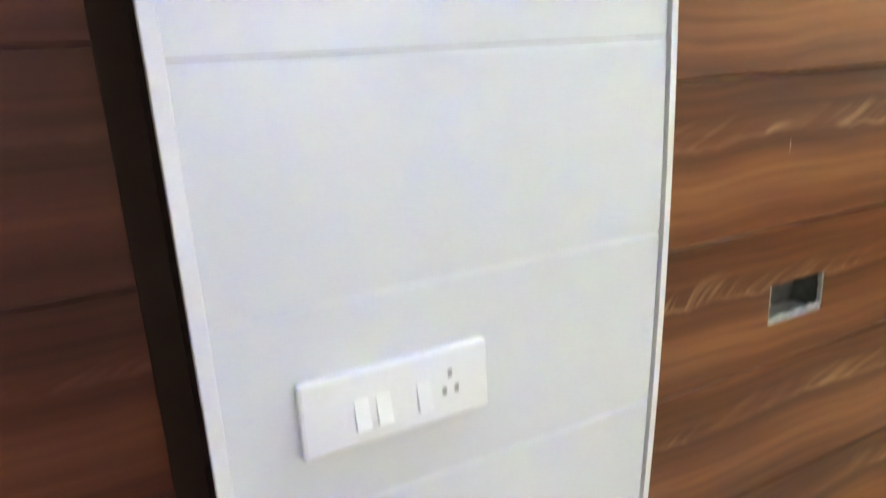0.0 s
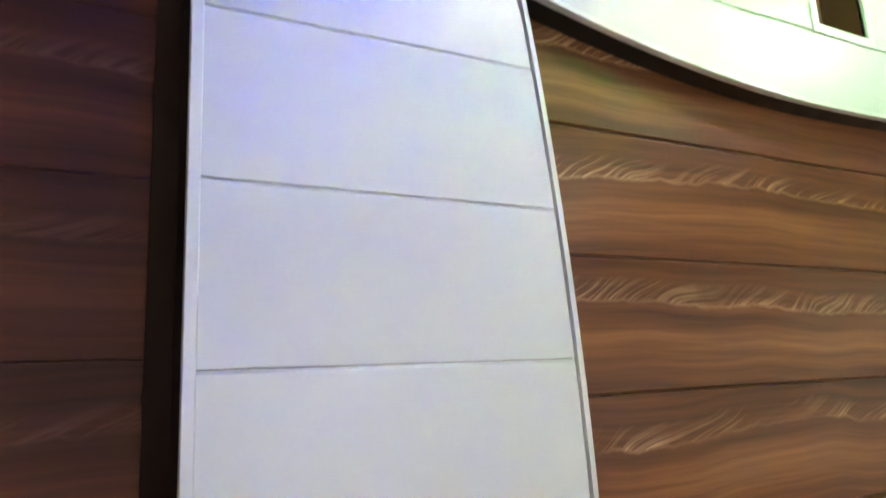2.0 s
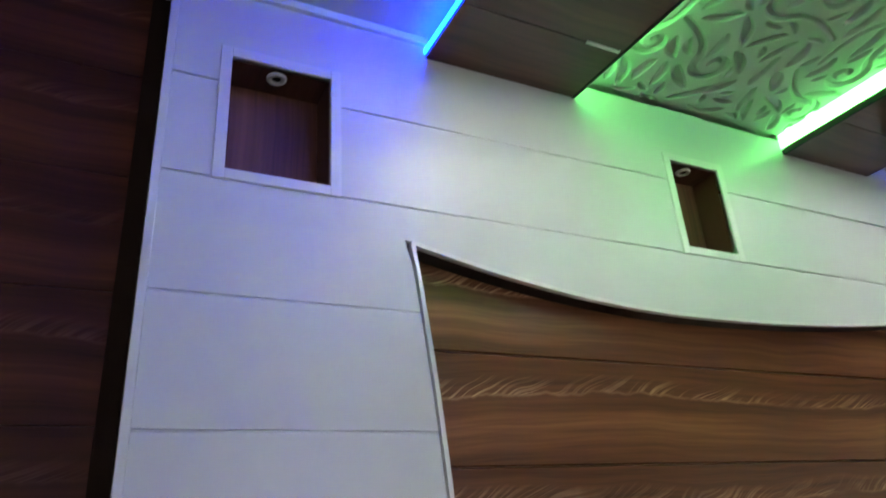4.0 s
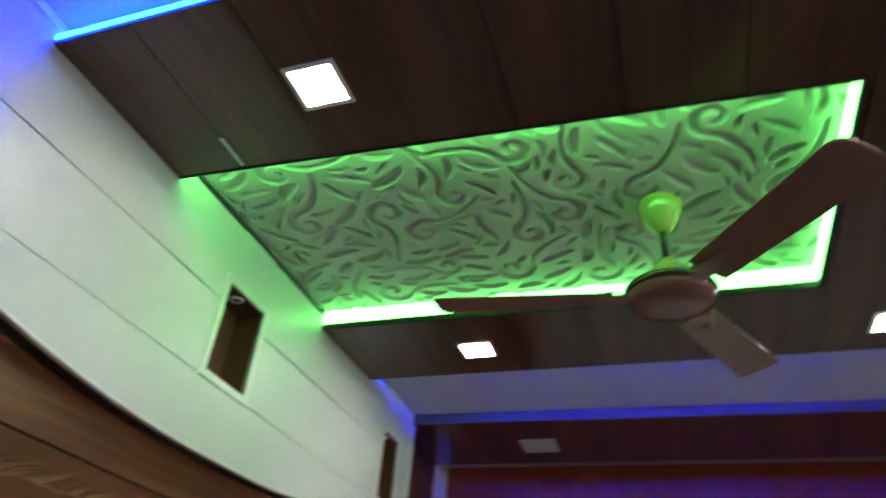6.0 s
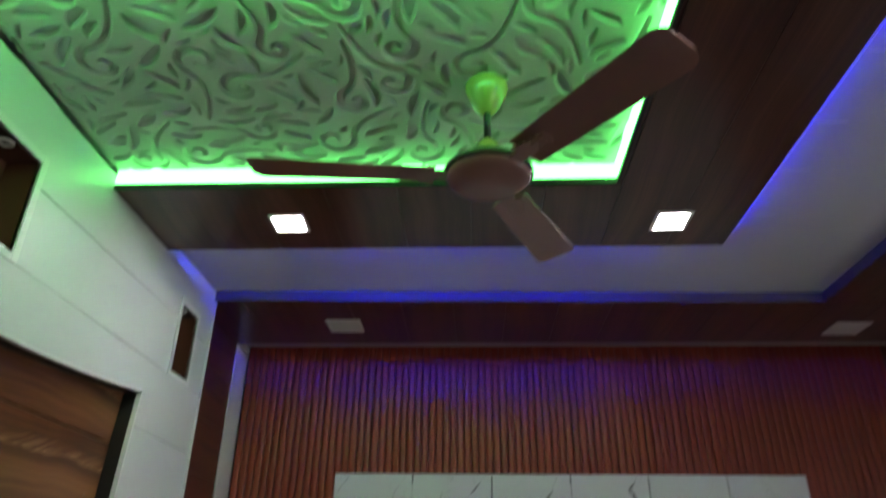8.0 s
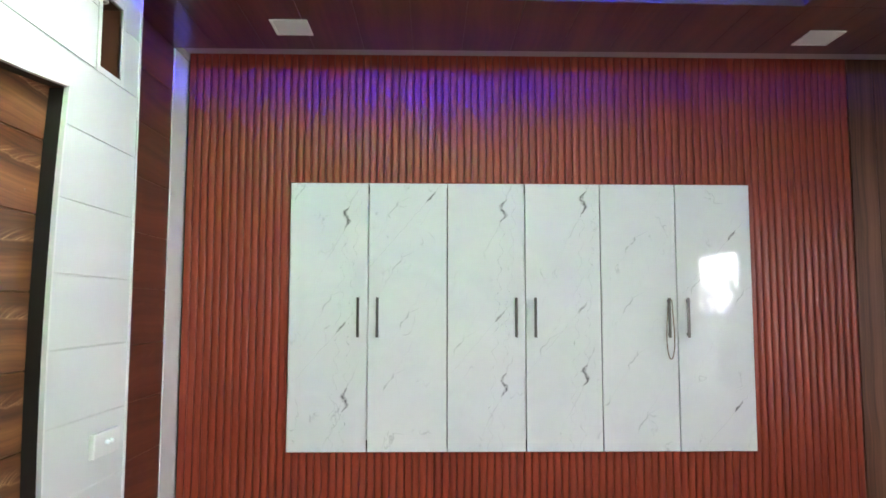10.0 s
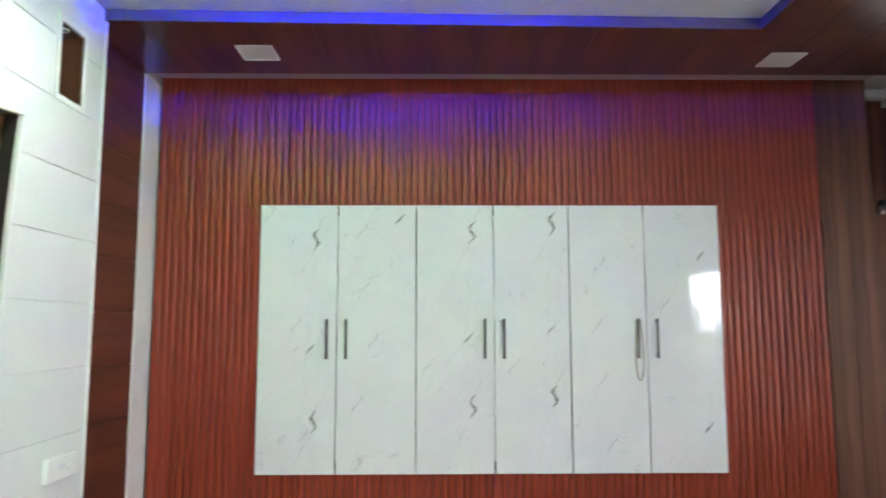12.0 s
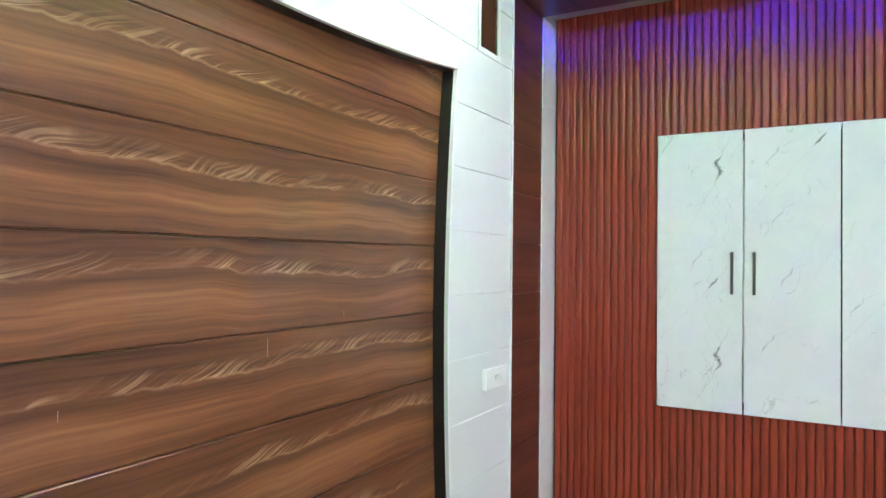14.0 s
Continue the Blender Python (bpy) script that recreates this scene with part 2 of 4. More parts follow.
def glow(name, color, strength):
    m = bpy.data.materials.new(name)
    m.use_nodes = True
    n = m.node_tree.nodes
    n.remove(n["Principled BSDF"])
    e = n.new("ShaderNodeEmission")
    e.inputs[0].default_value, e.inputs[1].default_value = (*color, 1), strength
    m.node_tree.links.new(e.outputs[0], n["Material Output"].inputs[0])
    return m


lamp_glow = glow("lit_white_diffuser", (1.0, 0.97, 0.95), LAMP)
green_glow = glow("green_led", (0.14, 1.0, 0.17), GREEN)
green_near = glow("green_led_near", (0.14, 1.0, 0.17), GREEN * 1.5)
blue_glow = glow("blue_led", (0.010, 0.008, 1.0), BLUE)
far_glow = glow("blue_led_far", (0.010, 0.008, 1.0), BLUE * 9.5)
cyan_glow = glow("blue_led_near", (0.001, 0.022, 1.0), BLUE_NEAR)
day_glow = glow("bright_outdoors", (0.95, 1.0, 0.97), DAY)

glass = bpy.data.materials.new("window_glass")
glass.use_nodes = True
gb = glass.node_tree.nodes["Principled BSDF"]
gb.inputs["Transmission Weight"].default_value = 1.0
gb.inputs["Roughness"].default_value = 0.02
gb.inputs["IOR"].default_value = 1.45


# ---- mesh helpers ----
def obj(name, bm, mat, parent=None, label="", smooth=False):
    me = bpy.data.meshes.new(name)
    bm.normal_update()
    bm.to_mesh(me)
    bm.free()
    me.materials.append(mat)
    if smooth:
        for p in me.polygons:
            p.use_smooth = True
    ob = new(name, me)
    if parent is not None:
        ob.parent = parent
    if label:
        ob["label"] = label
    return ob


def part(name, bm, material_, parent, label="", smooth=False):
    return obj(name, bm, material_, parent, label, smooth)


def empty(name, m=None):
    ob = new(name)
    ob.empty_display_size = 0.1
    if m is not None:
        ob.matrix_basis = m
    return ob


def box(bm, a, b, bevel=0.0):
    """A box from corner a to corner b, with bevelled edges."""
    a, b = Vector(a), Vector(b)
    r = bmesh.ops.create_cube(bm, size=1.0)
    c, s = (a + b) / 2, b - a
    for v in r["verts"]:
        v.co = Vector((v.co.x * s.x, v.co.y * s.y, v.co.z * s.z)) + c
    if bevel:
        edges = list({e for v in r["verts"] for e in v.link_edges})
        bmesh.ops.bevel(bm, geom=edges, offset=bevel, segments=2, affect="EDGES", profile=0.5)
    return bm


def boxes(*items, bevel=0.0):
    bm = bmesh.new()
    for a, b in items:
        box(bm, a, b, bevel)
    return bm


def lathe(bm, rings, sides=32, at=(0, 0, 0)):
    """A turned form from (radius, z) rings."""
    loops = []
    for r, z in rings:
        loops.append([bm.verts.new((at[0] + r * math.cos(2 * math.pi * i / sides), at[1] + r * math.sin(2 * math.pi * i / sides), at[2] + z)) for i in range(sides)])
    for p, q in zip(loops, loops[1:]):
        for i in range(sides):
            j = (i + 1) % sides
            bm.faces.new((p[i], p[j], q[j], q[i]))
    bm.faces.new(loops[0][::-1])
    bm.faces.new(loops[-1])
    bmesh.ops.recalc_face_normals(bm, faces=bm.faces)
    return bm


def tube(bm, points, r, sides=8):
    """A round rod along points."""
    pts = [Vector(p) for p in points]
    loops = []
    for i, p in enumerate(pts):
        d = (pts[min(i + 1, len(pts) - 1)] - pts[max(i - 1, 0)]).normalized()
        up = Vector((0, 0, 1)) if abs(d.z) < 0.9 else Vector((1, 0, 0))
        a = d.cross(up).normalized()
        c = d.cross(a).normalized()
        loops.append([bm.verts.new(p + a * r * math.cos(2 * math.pi * k / sides) + c * r * math.sin(2 * math.pi * k / sides)) for k in range(sides)])
    for p, q in zip(loops, loops[1:]):
        for i in range(sides):
            j = (i + 1) % sides
            bm.faces.new((p[i], p[j], q[j], q[i]))
    bm.faces.new(loops[0][::-1])
    bm.faces.new(loops[-1])
    bmesh.ops.recalc_face_normals(bm, faces=bm.faces)
    return bm


def frame_of(o, x, y):
    """A pose with its origin at o, local x along x and local y along y."""
    x, y = Vector(x), Vector(y)
    z = x.cross(y)
    return Matrix(((x.x, y.x, z.x, o[0]), (x.y, y.y, z.y, o[1]), (x.z, y.z, z.z, o[2]), (0, 0, 0, 1)))


BOARDS = {}


def board(name, length, width, mat, parent, m, chamfer=0.003, thick=0.009):
    """A laminate board, long side along local x, face towards local z, chamfered long edges. Alike boards share a mesh."""
    key = (round(length, 3), round(width, 3), mat.name, chamfer)
    if key not in BOARDS:
        bm = bmesh.new()
        g = 0.0006
        section = [(g, -thick), (g, -chamfer), (g + chamfer, 0), (width - g - chamfer, 0), (width - g, -chamfer), (width - g, -thick)]
        ends = [[bm.verts.new((x, v, w)) for v, w in section] for x in (0, length)]
        k = len(section)
        for i in range(k):
            j = (i + 1) % k
            bm.faces.new((ends[0][i], ends[1][i], ends[1][j], ends[0][j]))
        bm.faces.new(ends[0])
        bm.faces.new(ends[1][::-1])
        bmesh.ops.recalc_face_normals(bm, faces=bm.faces)
        me = bpy.data.meshes.new(name)
        bm.to_mesh(me)
        bm.free()
        me.materials.append(mat)
        BOARDS[key] = me
    ob = new(name, BOARDS[key])
    ob.parent = parent
    ob.matrix_basis = m
    return ob


# ---- the plan ----
Z_TRAY, Z_REC, Z_ISL, Z_BEAM, Z_TOP = 3.0, 3.03, 2.942, 2.95, 3.2
Y_S, Y_N, X_E = -2.7, 3.97, 4.7
Y_SLAT, Y_BEAM, Y_BACK = 3.757, 2.982, 3.575
IN_D = 0.062


def inlay_left(z):
    return 0.606 - 0.072 * (z - 1.42) ** 2


def inlay_right(z):
    return 2.38 + 0.0616 * (z - 1.42) ** 2


def inlay_top(y):
    return 2.304 + (0.146 if y < 1.36 else 0.060) * (y - 1.36) ** 2


Y_L, Y_R = 0.527, 2.436
NICHES = ((0.119, 0.341), (1.394, 1.590), (2.640, 2.806))
N_Z = (2.520, 2.802)

# ---- setting ----
floor = obj("floor", boxes(((-0.4, Y_S - 0.2, -0.1), (X_E + 0.2, Y_N + 0.3, 0.0))), floor_tile)
tagged(floor, "beige polished stone floor", "floor", kind="structure")

wall_west = obj("wall_west", boxes(((-0.35, Y_S - 0.2, 0), (-0.125, Y_N + 0.3, Z_TOP))), plain_wall)
tagged(wall_west, "white boarded wall with a wavy-edged wood inlay", "wall", kind="structure")


def slab(points, x0, x1):
    """A slab between x0 and x1 over a closed outline of (y, z) points."""
    bm = bmesh.new()
    a = [bm.verts.new((x1, y, z)) for y, z in points]
    b = [bm.verts.new((x0, y, z)) for y, z in points]
    bm.faces.new(a)
    bm.faces.new(b[::-1])
    n = len(points)
    for i in range(n):
        j = (i + 1) % n
        bm.faces.new((a[i], b[i], b[j], a[j]))
    bmesh.ops.recalc_face_normals(bm, faces=bm.faces)
    return bm


def white_board(outline_lo, top, x_left, x_right):
    """One white board: its lower outline from left to right, a flat top, a chamfered upper edge."""
    c = 0.007
    bm = slab(outline_lo + [(x_right, top - c), (x_left, top - c)], -0.010, 0.0)
    v = [bm.verts.new(p) for p in ((0, x_left, top - c), (0, x_right, top - c), (-0.0035, x_right, top - 0.0010), (-0.0035, x_left, top - 0.0010))]
    bm.faces.new(v)
    w = [bm.verts.new(p) for p in ((-0.010, x_left, top - 0.0010), (-0.010, x_right, top - 0.0010))]
    bm.faces.new((v[3], v[2], w[1], w[0]))
    return part("board", bm, pvc_white, wall_west)


GAP = 0.014
Y_W0, Y_W1 = 0.0, 2.966
for k in range(12):
    lo, hi = 0.25 * k, 0.25 * (k + 1)
    lo, hi = (2.735 if k == 11 else lo), (2.735 if k == 10 else hi)
    zs = [lo + (hi - 0.007 - lo) * i / 8 for i in range(9)]
    if hi <= 0.51:
        white_board([(Y_W0, lo), (Y_W1, lo)], hi, Y_W0, Y_W1)
    elif hi <= 2.26:
        # left of the inlay: straight left side, curved right side
        pts = [(Y_W0, lo)] + [(inlay_left(z) - GAP, z) for z in zs]
        c = 0.007
        for outline, y0, y1 in ((pts + [(Y_W0, hi - c)], Y_W0, inlay_left(hi) - GAP),
                                ([(inlay_right(z) + 0.011, z) for z in reversed(zs)] + [(Y_W1, lo), (Y_W1, hi - c)], inlay_right(hi) + 0.011, Y_W1)):
            bm = slab(outline, -0.010, 0.0)
            v = [bm.verts.new(p) for p in ((0, y0, hi - c), (0, y1, hi - c), (-0.0035, y1, hi - 0.0010), (-0.0035, y0, hi - 0.0010))]
            bm.faces.new(v)
            w = [bm.verts.new(p) for p in ((-0.010, y0, hi - 0.0010), (-0.010, y1, hi - 0.0010))]
            bm.faces.new((v[3], v[2], w[1], w[0]))
            part("board", bm, pvc_white, wall_west)
    elif hi <= 2.51:
        n = 40
        low = [(Y_W0, lo)] + [(inlay_left(z) - GAP, z) for z in (lo, lo + 0.05, lo + 0.1)] + [(Y_L - GAP, inlay_top(Y_L) + 0.010)]
        low += [(Y_L + (Y_R - Y_L) * i / n, inlay_top(Y_L + (Y_R - Y_L) * i / n) + 0.010) for i in range(1, n)]
        low += [(Y_R + 0.011, inlay_top(Y_R) + 0.010)] + [(inlay_right(z) + 0.011, z) for z in (lo + 0.06, lo)] + [(Y_W1, lo)]
        white_board(low, hi, Y_W0, Y_W1)
    else:
        cuts = [Y_W0] + [y for pair in NICHES for y in pair] + [Y_W1]
        for i in range(0, len(cuts), 2):
            white_board([(cuts[i], lo), (cuts[i + 1], lo)], hi, cuts[i], cuts[i + 1])
        for a, b in NICHES:
            if hi < 2.8:
                bm = boxes(((-0.01, a, lo), (0, b, N_Z[0])))
            else:
                bm = boxes(((-0.01, a, N_Z[1]), (0, b, hi)))
            part("board", bm, pvc_white, wall_west)

# white corner beads at both ends of the boarding and along its top
for name, a, b in (("trim", (-0.012, -0.017, 0), (0.006, 0.0, Z_TRAY)), ("trim", (-0.09, 2.966, 0), (0.005, Y_BEAM, Z_BEAM)), ("trim", (-0.02, 0.0, Z_TRAY - 0.022), (0.014, 0.6, Z_TRAY))):
    bm = boxes((a, b), bevel=0.002)
    tagged(obj(name, bm, trim_white), "white plastic corner bead", "trim", kind="structure")


def ribbon(path, x0, x1, off0, off1):
    """A strip along an inlay outline, from off0 to off1 outwards in the wall's plane, between depths x0 and x1."""
    bm = bmesh.new()
    loops = []
    for i, (y, z) in enumerate(path):
        p, q = path[max(i - 1, 0)], path[min(i + 1, len(path) - 1)]
        d = Vector((q[0] - p[0], q[1] - p[1])).normalized()
        nrm = Vector((-d.y, d.x))
        a, b = Vector((y, z)) + nrm * off0, Vector((y, z)) + nrm * off1
        loops.append([bm.verts.new(v) for v in ((x0, a.x, a.y), (x1, a.x, a.y), (x1, b.x, b.y), (x0, b.x, b.y))])
    for p, q in zip(loops, loops[1:]):
        for i in range(4):
            j = (i + 1) % 4
            bm.faces.new((p[i], p[j], q[j], q[i]))
    bm.faces.new(loops[0])
    bm.faces.new(loops[-1][::-1])
    bmesh.ops.recalc_face_normals(bm, faces=bm.faces)
    return bm


# outlines run so that outwards lies on their left: up the left side, along the top, down the right side
side_l = [(inlay_left(0.5 + 1.905 * i / 40), 0.5 + 1.905 * i / 40) for i in range(41)]
top_c = [(Y_L + (Y_R - Y_L) * i / 60, inlay_top(Y_L + (Y_R - Y_L) * i / 60)) for i in range(61)]
side_r = [(inlay_right(2.370 - 1.87 * i / 40), 2.370 - 1.87 * i / 40) for i in range(41)]
inlay = empty("wood_inlay", pose(0, 0, 0))
tagged(inlay, "wavy-edged inlay of brown wood boards in the white wall", "wall panel", kind="structure")
for path in (side_l, top_c, side_r):
    part("bead", ribbon(path, -0.012, 0.0045, 0.0, 0.010), trim_white, inlay, "thin white edging bead")
    part("reveal", ribbon(path, -IN_D - 0.01, -0.0125, 0.0015, 0.008), black_edge, inlay, "black inner edge")
for k in range(-4, 5):
    z = 1.436 + 0.25 * k
    if z > 2.4:
        continue
    if k == -2:
        continue
    board("plank", 2.05, 0.25, wood_warm, inlay, frame_of((-IN_D, 0.46, z), (0, 1, 0), (0, 0, 1)), 0.0035)
# the plank with a hole cut through it
HOLE_Y, HOLE_Z = (0.911, 1.055), (1.012, 1.084)
bm = bmesh.new()
u0, u1, v0, v1 = HOLE_Y[0] - 0.46, HOLE_Y[1] - 0.46, HOLE_Z[0] - 0.936, HOLE_Z[1] - 0.936
for a, b in (((0, 0.004, -0.009), (u0, 0.246, 0)), ((u1, 0.004, -0.009), (2.05, 0.246, 0)), ((u0, 0.004, -0.009), (u1, v0, 0)), ((u0, v1, -0.009), (u1, 0.246, 0))):
    box(bm, a, b)
for v, w in ((0.0006, 0.004), (0.2494, 0.246)):
    edge = [bm.verts.new(p) for p in ((0, v, -0.0035), (2.05, v, -0.0035), (2.05, w, 0), (0, w, 0))]
    bm.faces.new(edge if v < w else edge[::-1])
part("plank", bm, wood_warm, inlay).matrix_basis = frame_of((-IN_D, 0.46, 0.936), (0, 1, 0), (0, 0, 1))

# a few pale scratches on the boards
for y, z, dy, dz in ((1.50, 1.37, 0, 0.05), (1.83, 1.455, 0, 0.02), (2.33, 2.0, 0, 0.014), (0.93, 1.31, 0, 0.022)):
    part("scratch", boxes(((-IN_D + 0.0002, y, z), (-IN_D + 0.0006, y + 0.0010, z + dz))), cement, inlay, "fine pale scratch").rotation_euler = (0, 0, 0)

# rough cut hole left for a socket box
hole = empty("cable_hole", pose(-IN_D, 0.983, 1.048))
tagged(hole, "rough rectangular hole cut in the wood boards for a socket", "wall opening")
# light is put into the colours: walls dark as shaded, floor pale as lit
part("cavity", boxes(((-0.0625, -0.08, -0.044), (-0.060, 0.08, 0.044)), ((-0.060, -0.08, 0.037), (-0.0095, 0.08, 0.044)), ((-0.060, -0.08, -0.037), (-0.0095, -0.073, 0.037)), ((-0.060, 0.073, -0.037), (-0.0095, 0.08, 0.037))), cement_shaded, hole, "rough cavity, coloured dark for its shade")
part("cavity_floor", boxes(((-0.060, -0.08, -0.044), (-0.0095, 0.08, -0.036))), cement, hole, "grey cavity floor, coloured paler as if lit")
rr = random.Random(4)
bm = bmesh.new()
for i in range(14):
    y = -0.0717 + 0.01025 * i
    box(bm, (-0.0088, y, -0.0358), (-0.001 - rr.random() * 0.002, y + 0.0102, -0.026 + rr.random() * 0.005))
part("broken_edge", bm, cement, hole, "pale broken lower edge")
for y, inner in ((0.0717, -1), (-0.0717, 1)):
    bm = bmesh.new()
    for i in range(6):
        z = -0.026 + 0.0102 * i
        e = y + inner * (0.002 + rr.random() * 0.003)
        box(bm, (-0.0088, min(y, e), z), (-0.001, max(y, e), z + 0.0101))
    part("side_edge", bm, cement, hole, "chipped pale side edge")

# niches
for i, (a, b) in enumerate(NICHES):
    n = empty("display_niche", pose(0, (a + b) / 2, N_Z[0]))
    tagged(n, "small dark wood niche framed in white, with a ceiling spotlight", "niche", group="wall niches", kind="structure")
    w, h, dp = (b - a) / 2, N_Z[1] - N_Z[0], 0.11
    board("back", h + 0.02, 2 * w + 0.02, wood_grey, n, frame_of((-dp, w + 0.01, -0.01), (0, 0, 1), (0, -1, 0)) @ Matrix.Rotation(math.pi, 4, "X") @ Matrix.Translation((0, -2 * w - 0.02, 0)), 0.0)
    for nm, p, q in (("side", (-dp, -w - 0.008, 0), (-0.002, -w, h)), ("side", (-dp, w, 0), (-0.002, w + 0.008, h)), ("top", (-dp, -w - 0.008, h), (-0.002, w + 0.008, h + 0.008)), ("shelf", (-dp, -w - 0.008, -0.008), (-0.002, w + 0.008, 0.0))):
        part(nm, boxes((p, q)), wood_dark, n)
    t, o = 0.025, 0.0005
    fr = bmesh.new()
    for p, q in (((-0.02, -w - t, -t), (0.005, -w - o, h + t)), ((-0.02, w + o, -t), (0.005, w + t, h + t)), ((-0.02, -w - o, -t), (0.0048, w + o, -o)), ((-0.02, -w - o, h + o), (0.0048, w + o, h + t))):
        box(fr, p, q, 0.0015)
    part("niche_frame", fr, trim_white, n, "mitred white frame")
    sp = part("spotlight", lathe(bmesh.new(), [(0.011, 0.0), (0.0125, -0.006), (0.021, -0.006), (0.023, -0.003), (0.023, 0.0)], 24, (-0.038, -0.005, h)), lamp_frame, n, "small round white spotlight, off", True)
    part("lens", lathe(bmesh.new(), [(0.011, 0.0), (0.010, -0.003)], 20, (-0.038, -0.005, h)), slot_dark, sp)

# west wall south of the boarding: dark boards set back
south_boards = empty("wall_boards_south", pose(0, 0, 0))
tagged(south_boards, "dark brown wood boards on the wall beside the white boarding", "wall panel", kind="structure")
for k in range(13):
    board("plank", 2.7, 0.25, wood_south, south_boards, frame_of((-0.10, -2.717, 0.02 + 0.25 * k), (0, 1, 0), (0, 0, 1)), 0.0008)

tagged(obj("trim", boxes(((-0.108, -0.0165, 0), (-0.0125, -0.003, Z_TRAY))), matt_black), "black side edge of the white boarding", "trim", kind="structure")

# dark strip standing in for the soft shadow beside the projecting boarding
tagged(obj("trim", boxes(((-0.0998, -0.053, 0), (-0.0965, -0.0168, Z_TRAY)), bevel=0.001), matt_black), "dark strip painted for the shade beside the white boarding", "trim", kind="structure")

# west wall between the boarding and the fluted wall
side_boards = empty("wall_boards_corner", pose(0, 0, 0))
tagged(side_boards, "narrow strip of dark brown boards in the wall corner", "wall panel", kind="structure")
for k in range(12):
    board("plank", 0.62, 0.25, wood_red, side_boards, frame_of((-0.09, 2.953, -0.03 + 0.25 * k), (0, 1, 0), (0, 0, 1)))
tagged(obj("trim", boxes(((-0.11, Y_BACK, 0), (-0.084, Y_SLAT + 0.03, Z_BEAM - 0.0005)), bevel=0.002), trim_white), "white painted return beside the fluted wall", "wall", kind="structure")
tagged(obj("trim", boxes(((-0.11, Y_BACK + 0.002, Z_BEAM), (-0.080, Y_SLAT + 0.03, Z_TRAY))), trim_grey), "grey strip above the white return", "trim", kind="structure")

# other walls close the room
def wall(name, a, b, label, mat=plain_wall):
    return tagged(obj(name, boxes((a, b)), mat), label, "wall", kind="structure")


wall("wall_south", (-0.35, Y_S - 0.2, 0), (X_E + 0.2, Y_S, Z_TOP), "plain brown wall")
we = bmesh.new()
for a, b in (((X_E, Y_S, 0), (X_E + 0.2, -1.86, Z_TOP)), ((X_E, -0.26, 0), (X_E + 0.2, 1.0, Z_TOP)), ((X_E, 2.2, 0), (X_E + 0.2, Y_N, Z_TOP)), ((X_E, -1.86, 0), (X_E + 0.2, -0.26, 0.59)), ((X_E, -1.86, 2.29), (X_E + 0.2, -0.26, Z_TOP)), ((X_E, 1.0, 0), (X_E + 0.2, 2.2, 0.75)), ((X_E, 1.0, 2.25), (X_E + 0.2, 2.2, Z_TOP))):
    box(we, a, b)
tagged(obj("wall_east", we, plain_wall), "plain brown wall with a window and an added one", "wall", kind="structure")
NWX0, NWX1, NWZ0, NWZ1 = 4.045, 4.62, 1.09, 2.19
wn_ = bmesh.new()
for a, b in (((-0.35, Y_N, 0), (NWX0, Y_N + 0.2, Z_TOP)), ((NWX1, Y_N, 0), (X_E + 0.2, Y_N + 0.2, Z_TOP)), ((NWX0, Y_N, 0), (NWX1, Y_N + 0.2, NWZ0)), ((NWX0, Y_N, NWZ1), (NWX1, Y_N + 0.2, Z_TOP))):
    box(wn_, a, b)
tagged(obj("wall_north", wn_, trim_white), "rear wall behind the fluted wall", "wall", kind="structure")
north_boards = empty("wall_boards_north", pose(0, 0, 0))
tagged(north_boards, "brown wood boards on the rear wall round the window", "wall panel", kind="structure")
for i in range(2):
    board("plank", 2.94, 0.14, wood_grey, north_boards, frame_of((3.998 - 0.14 * i, Y_N - 0.012, 0), (0, 0, 1), (-1, 0, 0)))
board("plank", NWZ0 - 0.05, 0.7, wood_grey, north_boards, frame_of((4.69, Y_N - 0.012, 0), (0, 0, 1), (-1, 0, 0)))
board("plank", 0.65, 0.7, wood_grey, north_boards, frame_of((4.69, Y_N - 0.012, NWZ1 + 0.06), (0, 0, 1), (-1, 0, 0)))
tagged(obj("trim", boxes(((3.79, Y_N - 0.05, 2.95), (X_E, Y_N, 3.0)), bevel=0.006), trim_white), "white cornice strip above the rear window", "trim", kind="structure")


def window(name, m, w, h, label, bars=4, rails=5):
    """A framed window with a painted grille; local x across, z up, y outwards."""
    win = empty(name, m)
    tagged(win, label, "window", kind="structure")
    t = 0.045
    part("window_frame", boxes(((-t, -0.03, -t), (0, 0.10, h + t)), ((w, -0.03, -t), (w + t, 0.10, h + t)), ((0, -0.03, -t), (w, 0.10, 0)), ((0, -0.03, h), (w, 0.10, h + t)), bevel=0.004), trim_white, win, "white window frame")
    p = part("pane", boxes(((0, 0.05, 0), (w, 0.056, h))), glass, win)
    p.visible_shadow = False
    for i in range(1, bars):
        part("bar", tube(bmesh.new(), [(w * i / bars, 0.025, 0), (w * i / bars, 0.025, h)], 0.006), grille_paint, win)
    for i in range(1, rails):
        part("rail", boxes(((0, 0.018, h * i / rails - 0.008), (w, 0.03, h * i / rails + 0.008))), grille_paint, win)
    return win


window("window_north", pose(NWX0, Y_N, NWZ0), NWX1 - NWX0, NWZ1 - NWZ0, "unseen window with a dark grille, added for more daylight and white frame")
window("window_east", pose(X_E, -0.26, 0.59, 0, 0, -90), 1.6, 1.7, "tall unseen window with a dark grille, added for more daylight")
# unseen window, added to brighten the room out of the cabinet doors' reflections
window("window_east_added", pose(X_E, 2.2, 0.75, 0, 0, -90), 1.2, 1.5, "unseen window with a dark grille, added for more daylight")


